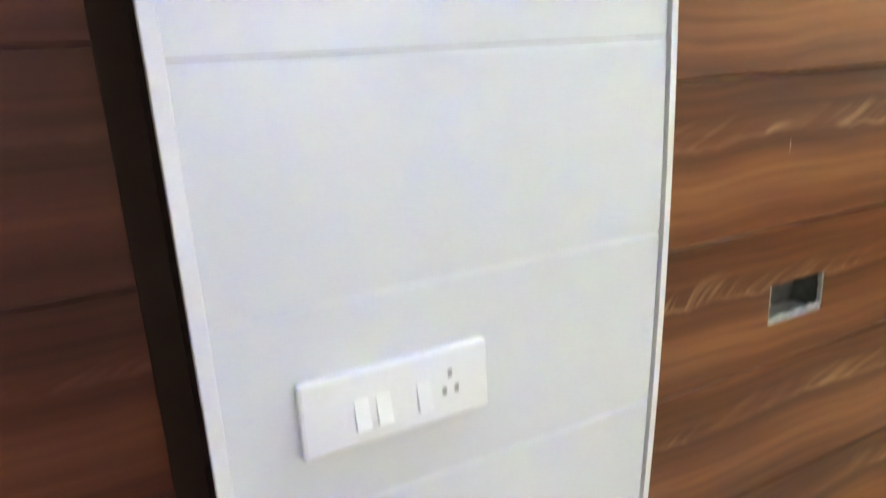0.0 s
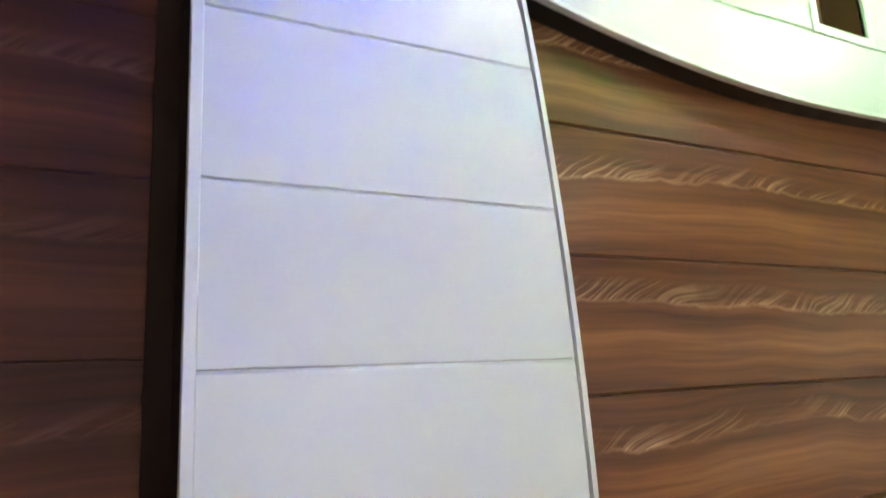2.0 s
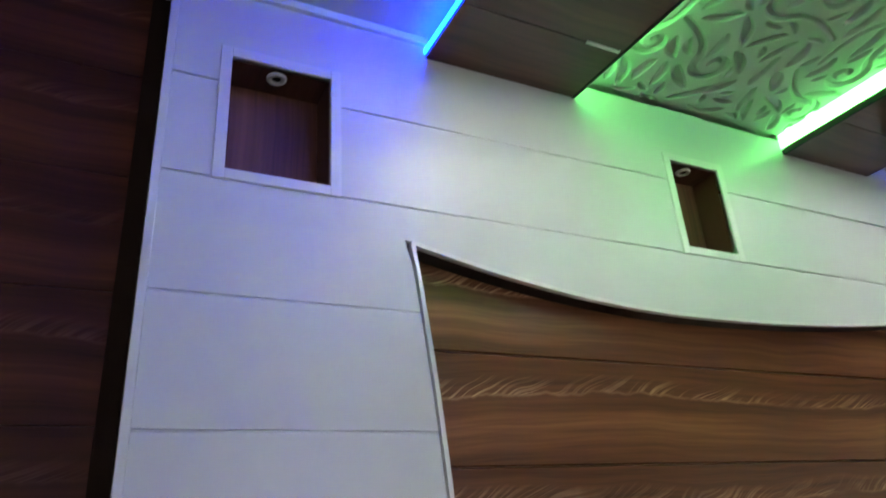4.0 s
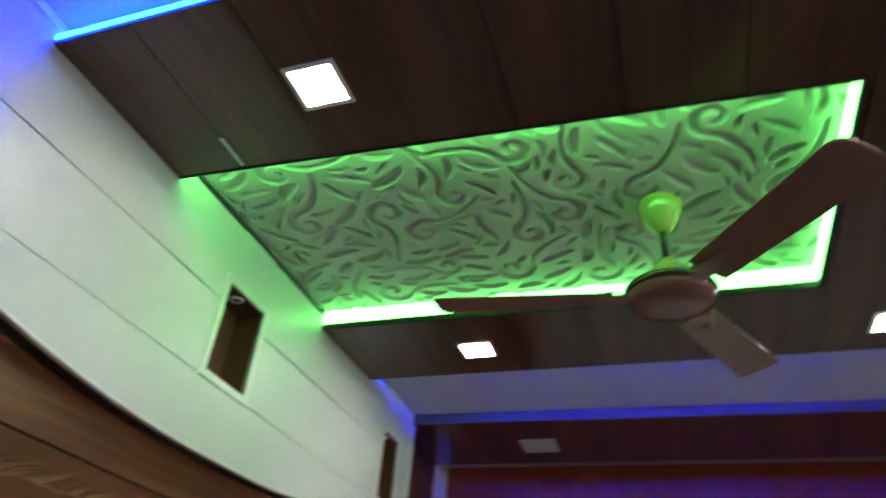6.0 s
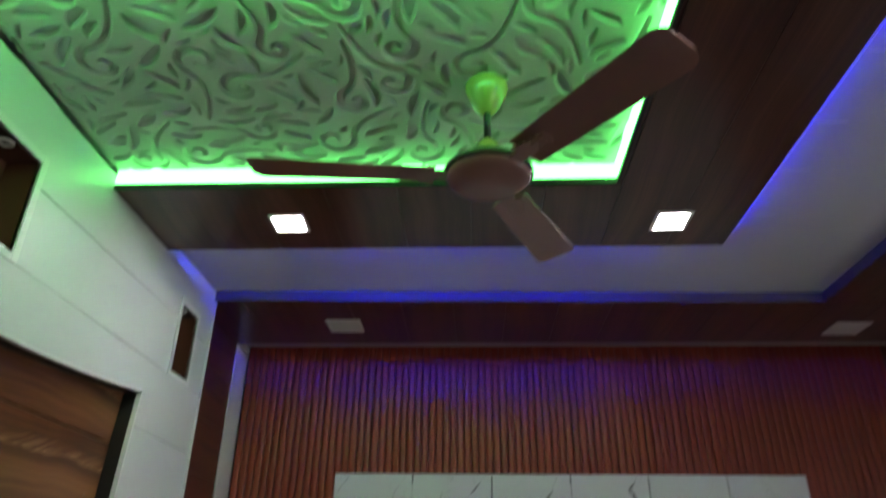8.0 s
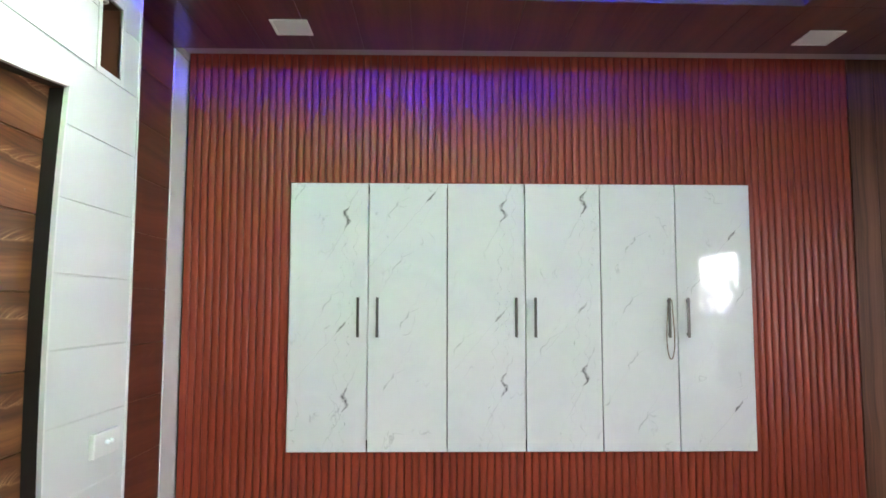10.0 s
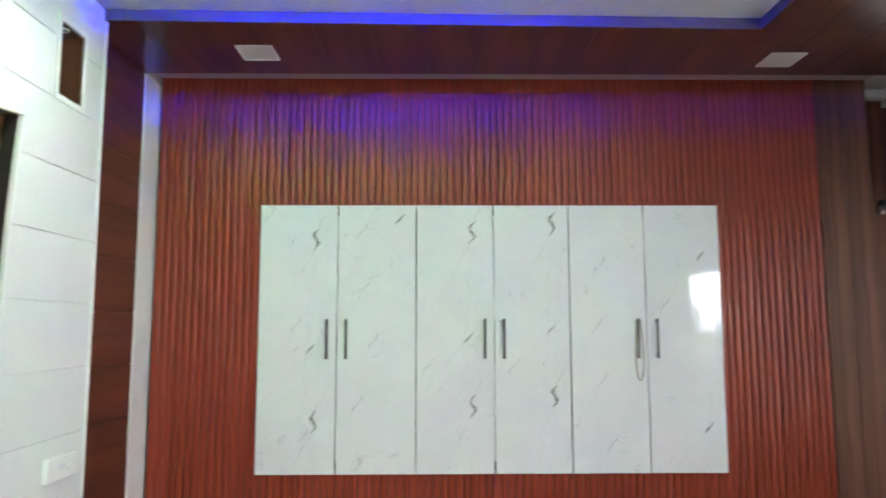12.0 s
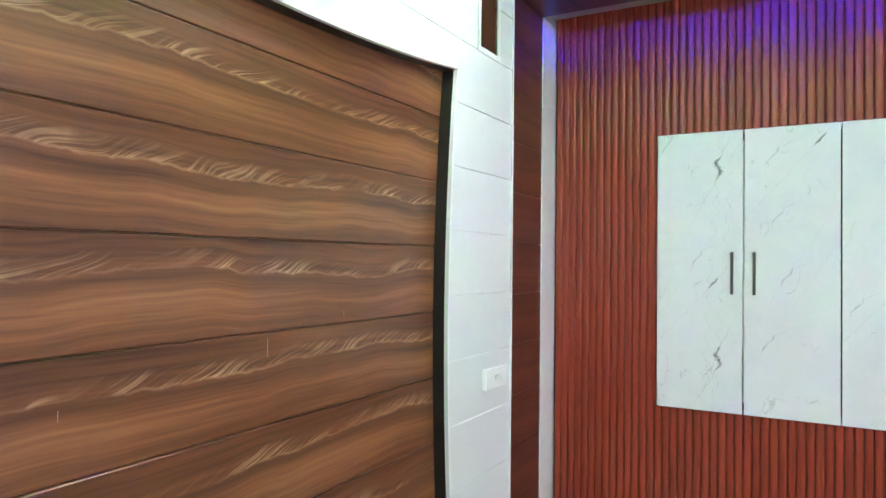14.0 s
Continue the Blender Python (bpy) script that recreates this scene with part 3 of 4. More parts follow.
def shrub(name, m, w, h, seed):
    """Leafy twigs outside a window; local x across, z up."""
    rng = random.Random(seed)
    thing = empty(name, m)
    tagged(thing, "leafy shrub outside the window", "shrub")
    st, lf = bmesh.new(), bmesh.new()
    for i in range(30):
        x, z = rng.uniform(0, w), 0.0
        pts = [(x, 0, z)]
        top = h * (rng.uniform(0.4, 1.0) if i % 2 else 0.45 + 0.5 * abs(2 * x / w - 1) ** 1.5)
        while z < min(h, top) and len(pts) < 14:
            x += rng.uniform(-0.06, 0.06)
            z += h / 11
            pts.append((x, rng.uniform(-0.015, 0.015), z))
            for k in range(9):
                a, r = rng.uniform(0, 6.28), rng.uniform(0.03, 0.075)
                c = Vector((x + rng.uniform(-0.09, 0.09), rng.uniform(-0.02, 0.02), z + rng.uniform(-0.07, 0.07)))
                d, q = Vector((math.cos(a), 0.2, math.sin(a))) * r, Vector((-math.sin(a), 0.3, math.cos(a))) * r * 0.45
                lf.faces.new([lf.verts.new(v) for v in (c - d, c + q, c + d, c - q)])
        if len(pts) > 1:
            tube(st, pts, 0.006, 6)
    part("stems", st, grille_paint, thing)
    leaves = part("leaves", lf, leaf_green, thing)
    leaves["kind"] = "stuff"
    return thing


shrub("shrub", pose(4.845, -0.26, 0.59, 0, 0, -90), 1.6, 1.65, 3)
sky_n = obj("backdrop_north", boxes(((2.5, Y_N + 1.5, -0.5), (7, Y_N + 1.52, 4))), day_glow)
sky_e = obj("backdrop_east", boxes(((X_E + 2.3, -9, -0.5), (X_E + 2.32, 4.5, 4))), day_glow)
for o in (sky_n, sky_e):
    tagged(o, "bright daylight outside the windows", "backdrop", kind="structure")

# ---- ceiling ----
ceil = boxes(((-0.35, Y_S, Z_TRAY), (X_E + 0.2, 1.052, Z_TOP)), ((-0.35, 1.952, Z_TRAY), (X_E + 0.2, Y_N, Z_TOP)), ((1.70, 1.052, Z_TRAY), (X_E + 0.2, 1.952, Z_TOP)), ((-0.35, 1.052, Z_REC + 0.002), (1.70, 1.952, Z_TOP)))
tagged(obj("ceiling", ceil, plaster), "white smooth false ceiling with a raised tray", "ceiling", kind="structure")

# brown island round the green recess: boards run along y
X_I, Y_I0, Y_I1, X_G, Y_G0, Y_G1 = 2.183, 0.596, 2.412, 1.696, 1.080, 1.956
SKEW_G, SKEW_B = 0.034, 0.022
bm = bmesh.new()
for a, b in (((-0.01, Y_I0, Z_ISL + 0.006), (X_I, Y_G0, Z_ISL + 0.022)), ((-0.01, Y_G1, Z_ISL + 0.006), (X_I, Y_I1, Z_ISL + 0.022)), ((X_G, Y_G0, Z_ISL + 0.006), (X_I, Y_G1, Z_ISL + 0.022))):
    box(bm, a, b)
for i in range(9):
    x0, x1 = (0.0, 0.212) if i == 0 else (0.212 + 0.25 * (i - 1), min(0.212 + 0.25 * i, X_I))
    spans = [(Y_I0, Y_G0), (Y_G1, Y_I1)] if x1 <= X_G + 0.02 else [(Y_I0, Y_I1)]
    if x0 < X_G < x1 - 0.02:
        spans = [(Y_I0, Y_G0), (Y_G1, Y_I1), None]
    for s in spans:
        lo_x = x0 if s else X_G
        s = s or (Y_G0, Y_G1)
        box(bm, (lo_x + 0.0006, s[0], Z_ISL), (x1 - 0.0006, s[1], Z_ISL + 0.008), 0.0015)


def skewed(bm, y, slope, x_mid, x_end):
    """Turn an edge that lies near y slightly out of square, about x_mid."""
    for v in bm.verts:
        if abs(v.co.y - y) < 0.012:
            v.co.y += slope * (min(max(v.co.x, 0.0), x_end) - x_mid)
    return bm


skewed(bm, Y_G0, SKEW_G, 0.5, X_G)
island = obj("ceiling_island", bm, wood_island)
tagged(island, "dropped dark brown boarded ceiling frame round a green-lit recess", "ceiling", kind="structure")
# dark lips of the island
for a, b in (((0, Y_G0 - 0.004, Z_ISL - 0.003), (X_G, Y_G0 + 0.004, Z_ISL + 0.012)), ((0, Y_G1 - 0.004, Z_ISL - 0.003), (X_G, Y_G1 + 0.004, Z_ISL + 0.012)), ((X_G - 0.004, Y_G0 + 0.004, Z_ISL - 0.003), (X_G + 0.004, Y_G1 - 0.004, Z_ISL + 0.012))):
    tagged(obj("trim", skewed(boxes((a, b), bevel=0.001), Y_G0, SKEW_G, 0.5, X_G), black_edge), "dark edge lip of the ceiling recess", "trim", kind="structure")
tagged(obj("joint_strip", boxes(((0.207, 0.952, Z_ISL - 0.0025), (0.217, 1.058, Z_ISL + 0.001))), trim_white), "short pale strip closing a ceiling joint", "trim strip")

# LED strips
def strip(name, a, b, mat, label):
    return tagged(obj(name, skewed(boxes((a, b)), Y_G0, SKEW_G, 0.5, X_G), mat), label, "light strip", group="ceiling light strips")


g0, g1 = Z_ISL + 0.024, Z_REC - 0.004
strip("green_light_strip", (0.0, Y_G1 - 0.004, g0), (X_G, Y_G1 + 0.008, g1), green_glow, "glowing green light strip in the ceiling recess")
strip("green_light_strip", (X_G - 0.004, Y_G0 + 0.01, g0), (X_G + 0.008, Y_G1 - 0.01, g1), green_glow, "glowing green light strip in the ceiling recess")
strip("green_light_strip", (0.0, Y_G0 - 0.008, g0), (X_G, Y_G0 + 0.004, g1), green_near, "glowing green light strip in the ceiling recess")
b0, b1 = Z_ISL + 0.024, Z_ISL + 0.031
strip("blue_light_strip", (0.0, Y_I0 - 0.003, b0 - 0.010), (X_I, Y_I0 + 0.008, b1), cyan_glow, "glowing blue light strip on the ceiling edge")
strip("blue_light_strip", (0.30, Y_I1 - 0.137, 2.982), (X_I - 0.15, Y_I1 - 0.125, 2.994), far_glow, "glowing blue light strip on the ceiling edge")
strip("blue_light_strip", (X_I - 0.024, Y_I0 + 0.03, b0), (X_I - 0.012, Y_I1 - 0.03, b1), blue_glow, "glowing blue light strip on the ceiling edge")

# taped joints of the ceiling boards beside the island
for a, b in (((0.15, 2.452, 2.9985), (2.25, 2.4545, Z_TRAY)), ((2.235, 0.70, 2.9985), (2.2375, 2.44, Z_TRAY))):
    tagged(obj("trim", boxes((a, b)), trim_white), "fine white taped ceiling joint", "trim", kind="structure")
for y in (1.42, 1.72, 1.98, 2.28):
    tagged(obj("trim", boxes(((2.24, y, 2.9985), (2.34, y + 0.002, Z_TRAY))), trim_white), "fine white taped ceiling joint", "trim", kind="structure")

# border beams along the fluted wall and the east side
X_B = 2.85
bm = bmesh.new()
box(bm, (-0.125, Y_BEAM + 0.004, Z_BEAM + 0.008), (X_E, Y_BACK - 0.002, Z_TRAY - 0.001))
box(bm, (X_B + 0.004, Y_S, Z_BEAM + 0.008), (X_E, Y_BEAM + 0.004, Z_TRAY - 0.001))
for i in range(20):
    x0 = -0.125 + 0.25 * i
    if x0 < X_E:
        box(bm, (x0 + 0.001, Y_BEAM, Z_BEAM), (min(x0 + 0.249, X_E), Y_BACK, Z_BEAM + 0.007), 0.0012)
for i in range(8):
    x0 = X_B + 0.25 * i
    if x0 < X_E:
        box(bm, (x0 + 0.001, Y_S, Z_BEAM), (min(x0 + 0.249, X_E), Y_BEAM - 0.001, Z_BEAM + 0.007), 0.0012)
skewed(bm, Y_BEAM, SKEW_B, 0.9, X_E)
tagged(obj("ceiling_border", bm, wood_border), "dark red-brown boarded ceiling border", "ceiling", kind="structure")
tagged(obj("trim", skewed(boxes(((-0.09, Y_BEAM - 0.006, Z_BEAM + 0.001), (X_B, Y_BEAM - 0.001, Z_TRAY)), ((X_B - 0.006, Y_S, Z_BEAM + 0.001), (X_B - 0.001, Y_BEAM - 0.006, Z_TRAY))), Y_BEAM, SKEW_B, 0.9, X_E), trim_dark), "dark brown upstand edge of the ceiling border", "trim", kind="structure")


def panel_light(x, y, z, lit, size=0.130):
    thing = empty("ceiling_light", pose(x, y, z))
    tagged(thing, "square white ceiling panel light, lit" if lit else "square white ceiling panel light, switched off", "ceiling light", group="ceiling panel lights")
    s, q = size / 2, size / 2 - 0.012
    bm = bmesh.new()
    for a, b in (((-s, -s, -0.006), (-q, s, 0)), ((q, -s, -0.006), (s, s, 0)), ((-q, -s, -0.006), (q, -q, 0)), ((-q, q, -0.006), (q, s, 0))):
        box(bm, a, b, 0.001)
    part("frame", bm, lamp_frame, thing)
    part("diffuser", boxes(((-q, -q, -0.004), (q, q, -0.0005))), lamp_glow if lit else lamp_off, thing, "glowing diffuser" if lit else "")
    return thing


for x, y in ((0.543, 0.852), (1.970, 0.902), (0.543, 2.200), (1.934, 2.210)):
    panel_light(x, y, Z_ISL - 0.0005, True)
for x, y in ((0.562, 3.298), (3.105, 3.362), (3.42, 2.82)):
    panel_light(x, y, Z_BEAM - 0.0005, False, 0.175)


# carved panel in the recess
def carving(width, depth, seed, step=0.0035):
    """A board carved with leaves and scrolls: a grid pushed in along the strokes; x across, y deep, face towards -z."""
    rng = random.Random(seed)
    nx, ny = int(width / step) + 1, int(depth / step) + 1
    gx, gy = np.linspace(0, width, nx), np.linspace(0, depth, ny)
    cut = np.zeros((ny, nx))
    taken = np.zeros((0, 3))

    def flow(x, y):
        return 0.3 + 1.5 * math.sin(3.4 * x + 0.5) + 1.1 * math.sin(5.5 * y + 2.2 * x)

    def widths(n, w, leaf):
        out = []
        for i in range(n):
            q = i / (n - 1)
            out.append(w * (max(0.0, math.sin(math.pi * q)) ** 0.75 if leaf else (0.25 + 0.75 * math.sin(math.pi * min(1.0, 0.12 + 0.8 * q)))))
        return out

    def press(pts, ws):
        """Carve one stroke if it clears the edges and its neighbours."""
        nonlocal taken
        p = np.array([(u, v, r) for (u, v), r in zip(pts, ws)])
        if p[:, 0].min() < 0.004 or p[:, 0].max() > width - 0.004 or p[:, 1].min() < 0.004 or p[:, 1].max() > depth - 0.004:
            return False
        if len(taken):
            q = p[::3]
            d = np.hypot(q[:, None, 0] - taken[None, :, 0], q[:, None, 1] - taken[None, :, 1])
            if (d < q[:, None, 2] + taken[None, :, 2] + 0.005).any():
                return False
        taken = np.vstack((taken, p[::2]))
        fine = np.concatenate([p[:-1] + (p[1:] - p[:-1]) * f for f in (0.0, 0.2, 0.4, 0.6, 0.8)])
        for u, v, r in fine:
            if r < 0.0035:
                continue
            i0, i1 = np.searchsorted(gx, (u - r, u + r))
            j0, j1 = np.searchsorted(gy, (v - r, v + r))
            if i1 <= i0 or j1 <= j0:
                continue
            d = np.hypot(gx[None, i0:i1] - u, gy[j0:j1, None] - v) / r
            g = np.clip((1 - d) * max(1.6, r / 0.004), 0, 1) * min(0.016, r * 1.6)
            cut[j0:j1, i0:i1] = np.maximum(cut[j0:j1, i0:i1], g)
        return True

    def leaf(x, y, a, ln, w, bend):
        pts = []
        for i in range(24):
            pts.append((x, y))
            x += math.cos(a) * ln / 24
            y += math.sin(a) * ln / 24
            a += bend
        return press(pts, widths(24, w, True))

    def scroll(x, y, a, turn, r0, w):
        pts = []
        for i in range(44):
            q = i / 43
            ang, r = a + turn * q * 6.6, r0 * (1 - 0.78 * q)
            pts.append((x + r * math.cos(ang), y + r * math.sin(ang)))
        d = Vector((pts[0][0] - pts[1][0], pts[0][1] - pts[1][1])).normalized()
        lead = [(pts[0][0] + d.x * 0.010 * m - turn * d.y * 0.0007 * m * m, pts[0][1] + d.y * 0.010 * m + turn * d.x * 0.0007 * m * m) for m in range(14, 0, -1)]
        return press(lead + pts, widths(len(lead) + 44, w, False))

    # large scrolls with a tail, then sprays of paired leaves along swaying stems, then leaves that fill the gaps
    for i in range(420):
        scroll(rng.uniform(0, width), rng.uniform(0, depth), rng.uniform(0, 6.28), rng.choice((-1, 1)), rng.uniform(0.042, 0.066), rng.uniform(0.011, 0.015))
        if i % 14 == 0:
            x, y = rng.uniform(0.05, width - 0.05), rng.uniform(0.05, depth - 0.05)
            a, sway = rng.choice((0.2, 2.9, -0.3, 3.4)) + rng.uniform(-0.5, 0.5), rng.choice((-1, 1)) * rng.uniform(0.06, 0.2)
            for k in range(rng.randint(4, 7)):
                for side in (1, -1):
                    leaf(x + math.cos(a + side * 1.57) * 0.016, y + math.sin(a + side * 1.57) * 0.016, a + side * rng.uniform(0.4, 0.65), rng.uniform(0.10, 0.16), rng.uniform(0.013, 0.019), -side * rng.uniform(0.015, 0.035))
                x += math.cos(a) * 0.066
                y += math.sin(a) * 0.066
                a += sway
    for tries in range(5200):
        x, y = rng.uniform(0, width), rng.uniform(0, depth)
        a = flow(x, y) + rng.uniform(-0.3, 0.3)
        big = tries < 1800
        leaf(x, y, a, rng.uniform(0.10, 0.16) if big else rng.uniform(0.05, 0.09), rng.uniform(0.012, 0.018) if big else rng.uniform(0.007, 0.011), rng.choice((-1, 1)) * rng.uniform(0.02, 0.06))
    xx, yy = np.meshgrid(gx, gy)
    verts = np.stack((xx, yy, cut), -1).reshape(-1, 3)
    idx = np.arange(nx * ny).reshape(ny, nx)
    faces = np.stack((idx[:-1, :-1], idx[1:, :-1], idx[1:, 1:], idx[:-1, 1:]), -1).reshape(-1, 4)
    me = bpy.data.meshes.new("panel_board")
    me.from_pydata(verts.tolist(), [], faces.tolist())
    me.materials.append(relief_white)
    for poly in me.polygons:
        poly.use_smooth = True
    return me


carved = empty("carved_ceiling_panel", pose(0.0, Y_G0 - 0.024, Z_REC - 0.012))
tagged(carved, "white carved ceiling panel with scrolls and leaves, washed in green light", "ceiling panel", kind="structure")
board_ = new("panel_board", carving(X_G, Y_G1 - Y_G0 + 0.024, 7))
board_.parent = carved

# ---- fluted wall with cabinets ----
PITCH = 0.0387
CAB = (0.480, 2.921, 0.897, 2.289)
fluted = obj("wall_fluted", boxes(((-0.076, Y_SLAT + 0.012, 0), (CAB[0] - 0.01, Y_SLAT + 0.05, 2.999)), ((CAB[1] + 0.01, Y_SLAT + 0.012, 0), (3.76, Y_SLAT + 0.05, 2.999)), ((CAB[0] - 0.01, Y_SLAT + 0.012, 0), (CAB[1] + 0.01, Y_SLAT + 0.05, CAB[2] - 0.01)), ((CAB[0] - 0.01, Y_SLAT + 0.012, CAB[3] + 0.01), (CAB[1] + 0.01, Y_SLAT + 0.05, 2.999))), black_edge)
tagged(fluted, "red-brown fluted board wall with white cabinets set in it", "wall", kind="structure")
RIBS = {}


def rib(x, z0, z1):
    """One upright rounded rib of the fluted boards."""
    key = (round(z0, 3), round(z1, 3))
    if key not in RIBS:
        bm = bmesh.new()
        w = PITCH / 2 - 0.0008
        sec = [(-w, 0.012), (-w, 0.0062), (-w * 0.90, 0.0014), (-w * 0.58, -0.0010), (0, -0.0022), (w * 0.58, -0.0010), (w * 0.90, 0.0014), (w, 0.0062), (w, 0.012)]
        lo = [bm.verts.new((a, b, 0)) for a, b in sec]
        hi = [bm.verts.new((a, b, z1 - z0)) for a, b in sec]
        for i in range(len(sec) - 1):
            bm.faces.new((lo[i], lo[i + 1], hi[i + 1], hi[i]))
        for z in (0, z1 - z0):
            bm.faces.new([bm.verts.new((a, b, z)) for a, b in sec])
        bmesh.ops.recalc_face_normals(bm, faces=bm.faces)
        me = bpy.data.meshes.new("slat")
        bm.to_mesh(me)
        bm.free()
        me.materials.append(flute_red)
        for p in me.polygons:
            p.use_smooth = True
        RIBS[key] = me
    ob = new("slat", RIBS[key])
    ob.parent = fluted
    ob.matrix_basis = pose(x, Y_SLAT, z0)


n_ribs = 92
# narrow cut ribs closing the gaps beside the cabinets
first = next(x for x in (-0.074 + PITCH * (i + 0.5) for i in range(n_ribs)) if x >= CAB[1] + 0.016) - PITCH / 2
last = [x for x in (-0.074 + PITCH * (i + 0.5) for i in range(n_ribs)) if x <= CAB[0] - 0.016][-1] + PITCH / 2
for x0, x1 in ((CAB[1] + 0.0015, first - 0.0006), (last + 0.0006, CAB[0] - 0.0015)):
    if x1 - x0 > 0.002:
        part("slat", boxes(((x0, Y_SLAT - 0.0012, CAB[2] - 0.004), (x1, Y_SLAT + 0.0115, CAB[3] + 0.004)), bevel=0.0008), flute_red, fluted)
for i in range(n_ribs):
    x = -0.074 + PITCH * (i + 0.5)
    if CAB[0] - 0.016 < x < CAB[1] + 0.016:
        rib(x, 0.02, CAB[2] - 0.004)
        rib(x, CAB[3] + 0.004, 2.998)
    else:
        rib(x, 0.02, 2.998)
X_C0 = -0.074 + PITCH * n_ribs
column = obj("wall_column", boxes(((X_C0 + 0.004, Y_SLAT + 0.004, 0), (3.768, Y_N - 0.001, 2.998))), wood_grey)
tagged(column, "brown boarded wall end beside the fluted wall", "wall", kind="structure")
for i in range(2):
    board("plank", 2.998, 0.1425, wood_grey, column, frame_of((X_C0 + 0.1425 * (i + 1) + 0.002, Y_SLAT - 0.001, 0), (0, 0, 1), (-1, 0, 0)))
tagged(obj("trim", boxes(((-0.08, Y_BACK + 0.002, Z_TRAY - 0.012), (3.78, Y_SLAT - 0.006, Z_TRAY - 0.002)), bevel=0.002), trim_grey), "pale grey soffit strip above the fluted boards", "trim", kind="structure")

# veins printed on the six doors: x, z, half length, lean, sway, width, darkness
S_MARK = lambda x, z: [(x, z, 0.064, 0.004, -0.012, 0.015, 1.0), (x + 0.03, z + 0.10, 0.05, 0.02, 0.004, 0.004, 0.3), (x - 0.06, z - 0.15, 0.07, 0.04, 0.0, 0.003, 0.3)]
TICK = lambda x, z: [(x, z, 0.030, 0.026, 0.0, 0.011, 1.0)]
FAINT = lambda x, z: [(x, z, 0.05, 0.03, 0.006, 0.006, 0.4), (x + 0.05, z + 0.05, 0.02, 0.04, 0.0, 0.004, 0.3)]
H = CAB[3] - CAB[2]
VEINS = (S_MARK(0.296, H - 0.184) + S_MARK(0.296, H - 1.13) + TICK(0.275, H - 0.755) + FAINT(0.05, H - 0.05) + FAINT(0.2, H - 0.63),
         FAINT(0.13, H - 0.14) + FAINT(0.15, H - 0.43) + FAINT(0.19, H - 0.72) + FAINT(0.11, H - 1.04) + TICK(0.33, H - 0.07),
         S_MARK(0.295, H - 0.145) + S_MARK(0.295, H - 1.05) + TICK(0.275, H - 0.70) + FAINT(0.06, H - 0.85),
         S_MARK(0.313, H - 0.10) + S_MARK(0.313, H - 1.0) + TICK(0.30, H - 0.655) + FAINT(0.1, H - 0.85),
         FAINT(0.16, H - 0.32) + FAINT(0.14, H - 0.64) + FAINT(0.16, H - 0.93) + FAINT(0.21, H - 1.24),
         TICK(0.30, H - 0.27) + TICK(0.31, H - 1.165) + FAINT(0.1, H - 0.53) + FAINT(0.33, H - 0.6))
XS = (0.482, 0.894, 1.307, 1.716, 2.116, 2.517, 2.919)
for u in range(3):
    unit = empty("wall_cabinet", pose(XS[2 * u], Y_SLAT, CAB[2]))
    tagged(unit, "white marble-look two-door wall cabinet set in the fluted wall", "cabinet", group="wall cabinets")
    w = XS[2 * u + 2] - XS[2 * u]
    # carcass coloured black so that the narrow door gaps look shaded
    part("body", boxes(((0.002, 0.005, 0.001), (w - 0.002, 0.42, 0.017)), ((0.002, 0.005, H - 0.017), (w - 0.002, 0.42, H - 0.001)), ((0.002, 0.005, 0.017), (0.018, 0.42, H - 0.017)), ((w - 0.018, 0.005, 0.017), (w - 0.002, 0.42, H - 0.017)), ((0.018, 0.40, 0.017), (w - 0.018, 0.42, H - 0.017))), black_edge, unit, "cabinet carcass, blackened for the shaded door gaps")
    for d in (0, 1):
        i = 2 * u + d
        dw = XS[i + 1] - XS[i]
        door = part("door", boxes(((0.003, -0.014, 0), (dw - 0.003, 0.004, H)), bevel=0.0012), marble("marble_laminate", VEINS[i], 3.7 * i), unit, "glossy white door with grey marble veins")
        door.location.x = XS[i] - XS[2 * u]
        hx = dw - 0.050 if d == 0 else 0.050
        hz = 1.687 - CAB[2]
        hd = part("handle", boxes(((hx - 0.007, -0.042, hz - 0.206), (hx + 0.007, -0.034, hz)), ((hx - 0.005, -0.034, hz - 0.196), (hx + 0.005, -0.0145, hz - 0.183)), ((hx - 0.005, -0.034, hz - 0.023), (hx + 0.005, -0.0145, hz - 0.010)), bevel=0.0015), handle_metal, door, "dark metal bar handle")

# cord looped over one handle
cx, cy, cz = 2.467, Y_SLAT - 0.040, 1.676
pts = []
for i in range(49):
    a = i / 48
    s = math.sin(math.pi * a)
    side = math.cos(math.pi * a)
    drop = 0.305 * (1 - abs(2 * a - 1) ** 3.2)
    wdt = 0.010 + 0.020 * math.sin(math.pi * min(1, drop / 0.31)) ** 0.5 * (drop / 0.30)
    pts.append((cx + side * wdt, cy - 0.006, cz - drop))
tagged(obj("hanging_cord", tube(bmesh.new(), pts + [pts[0]], 0.0028, 6), cord_brown, smooth=True), "thin brown cord looped over a cabinet handle", "cord")


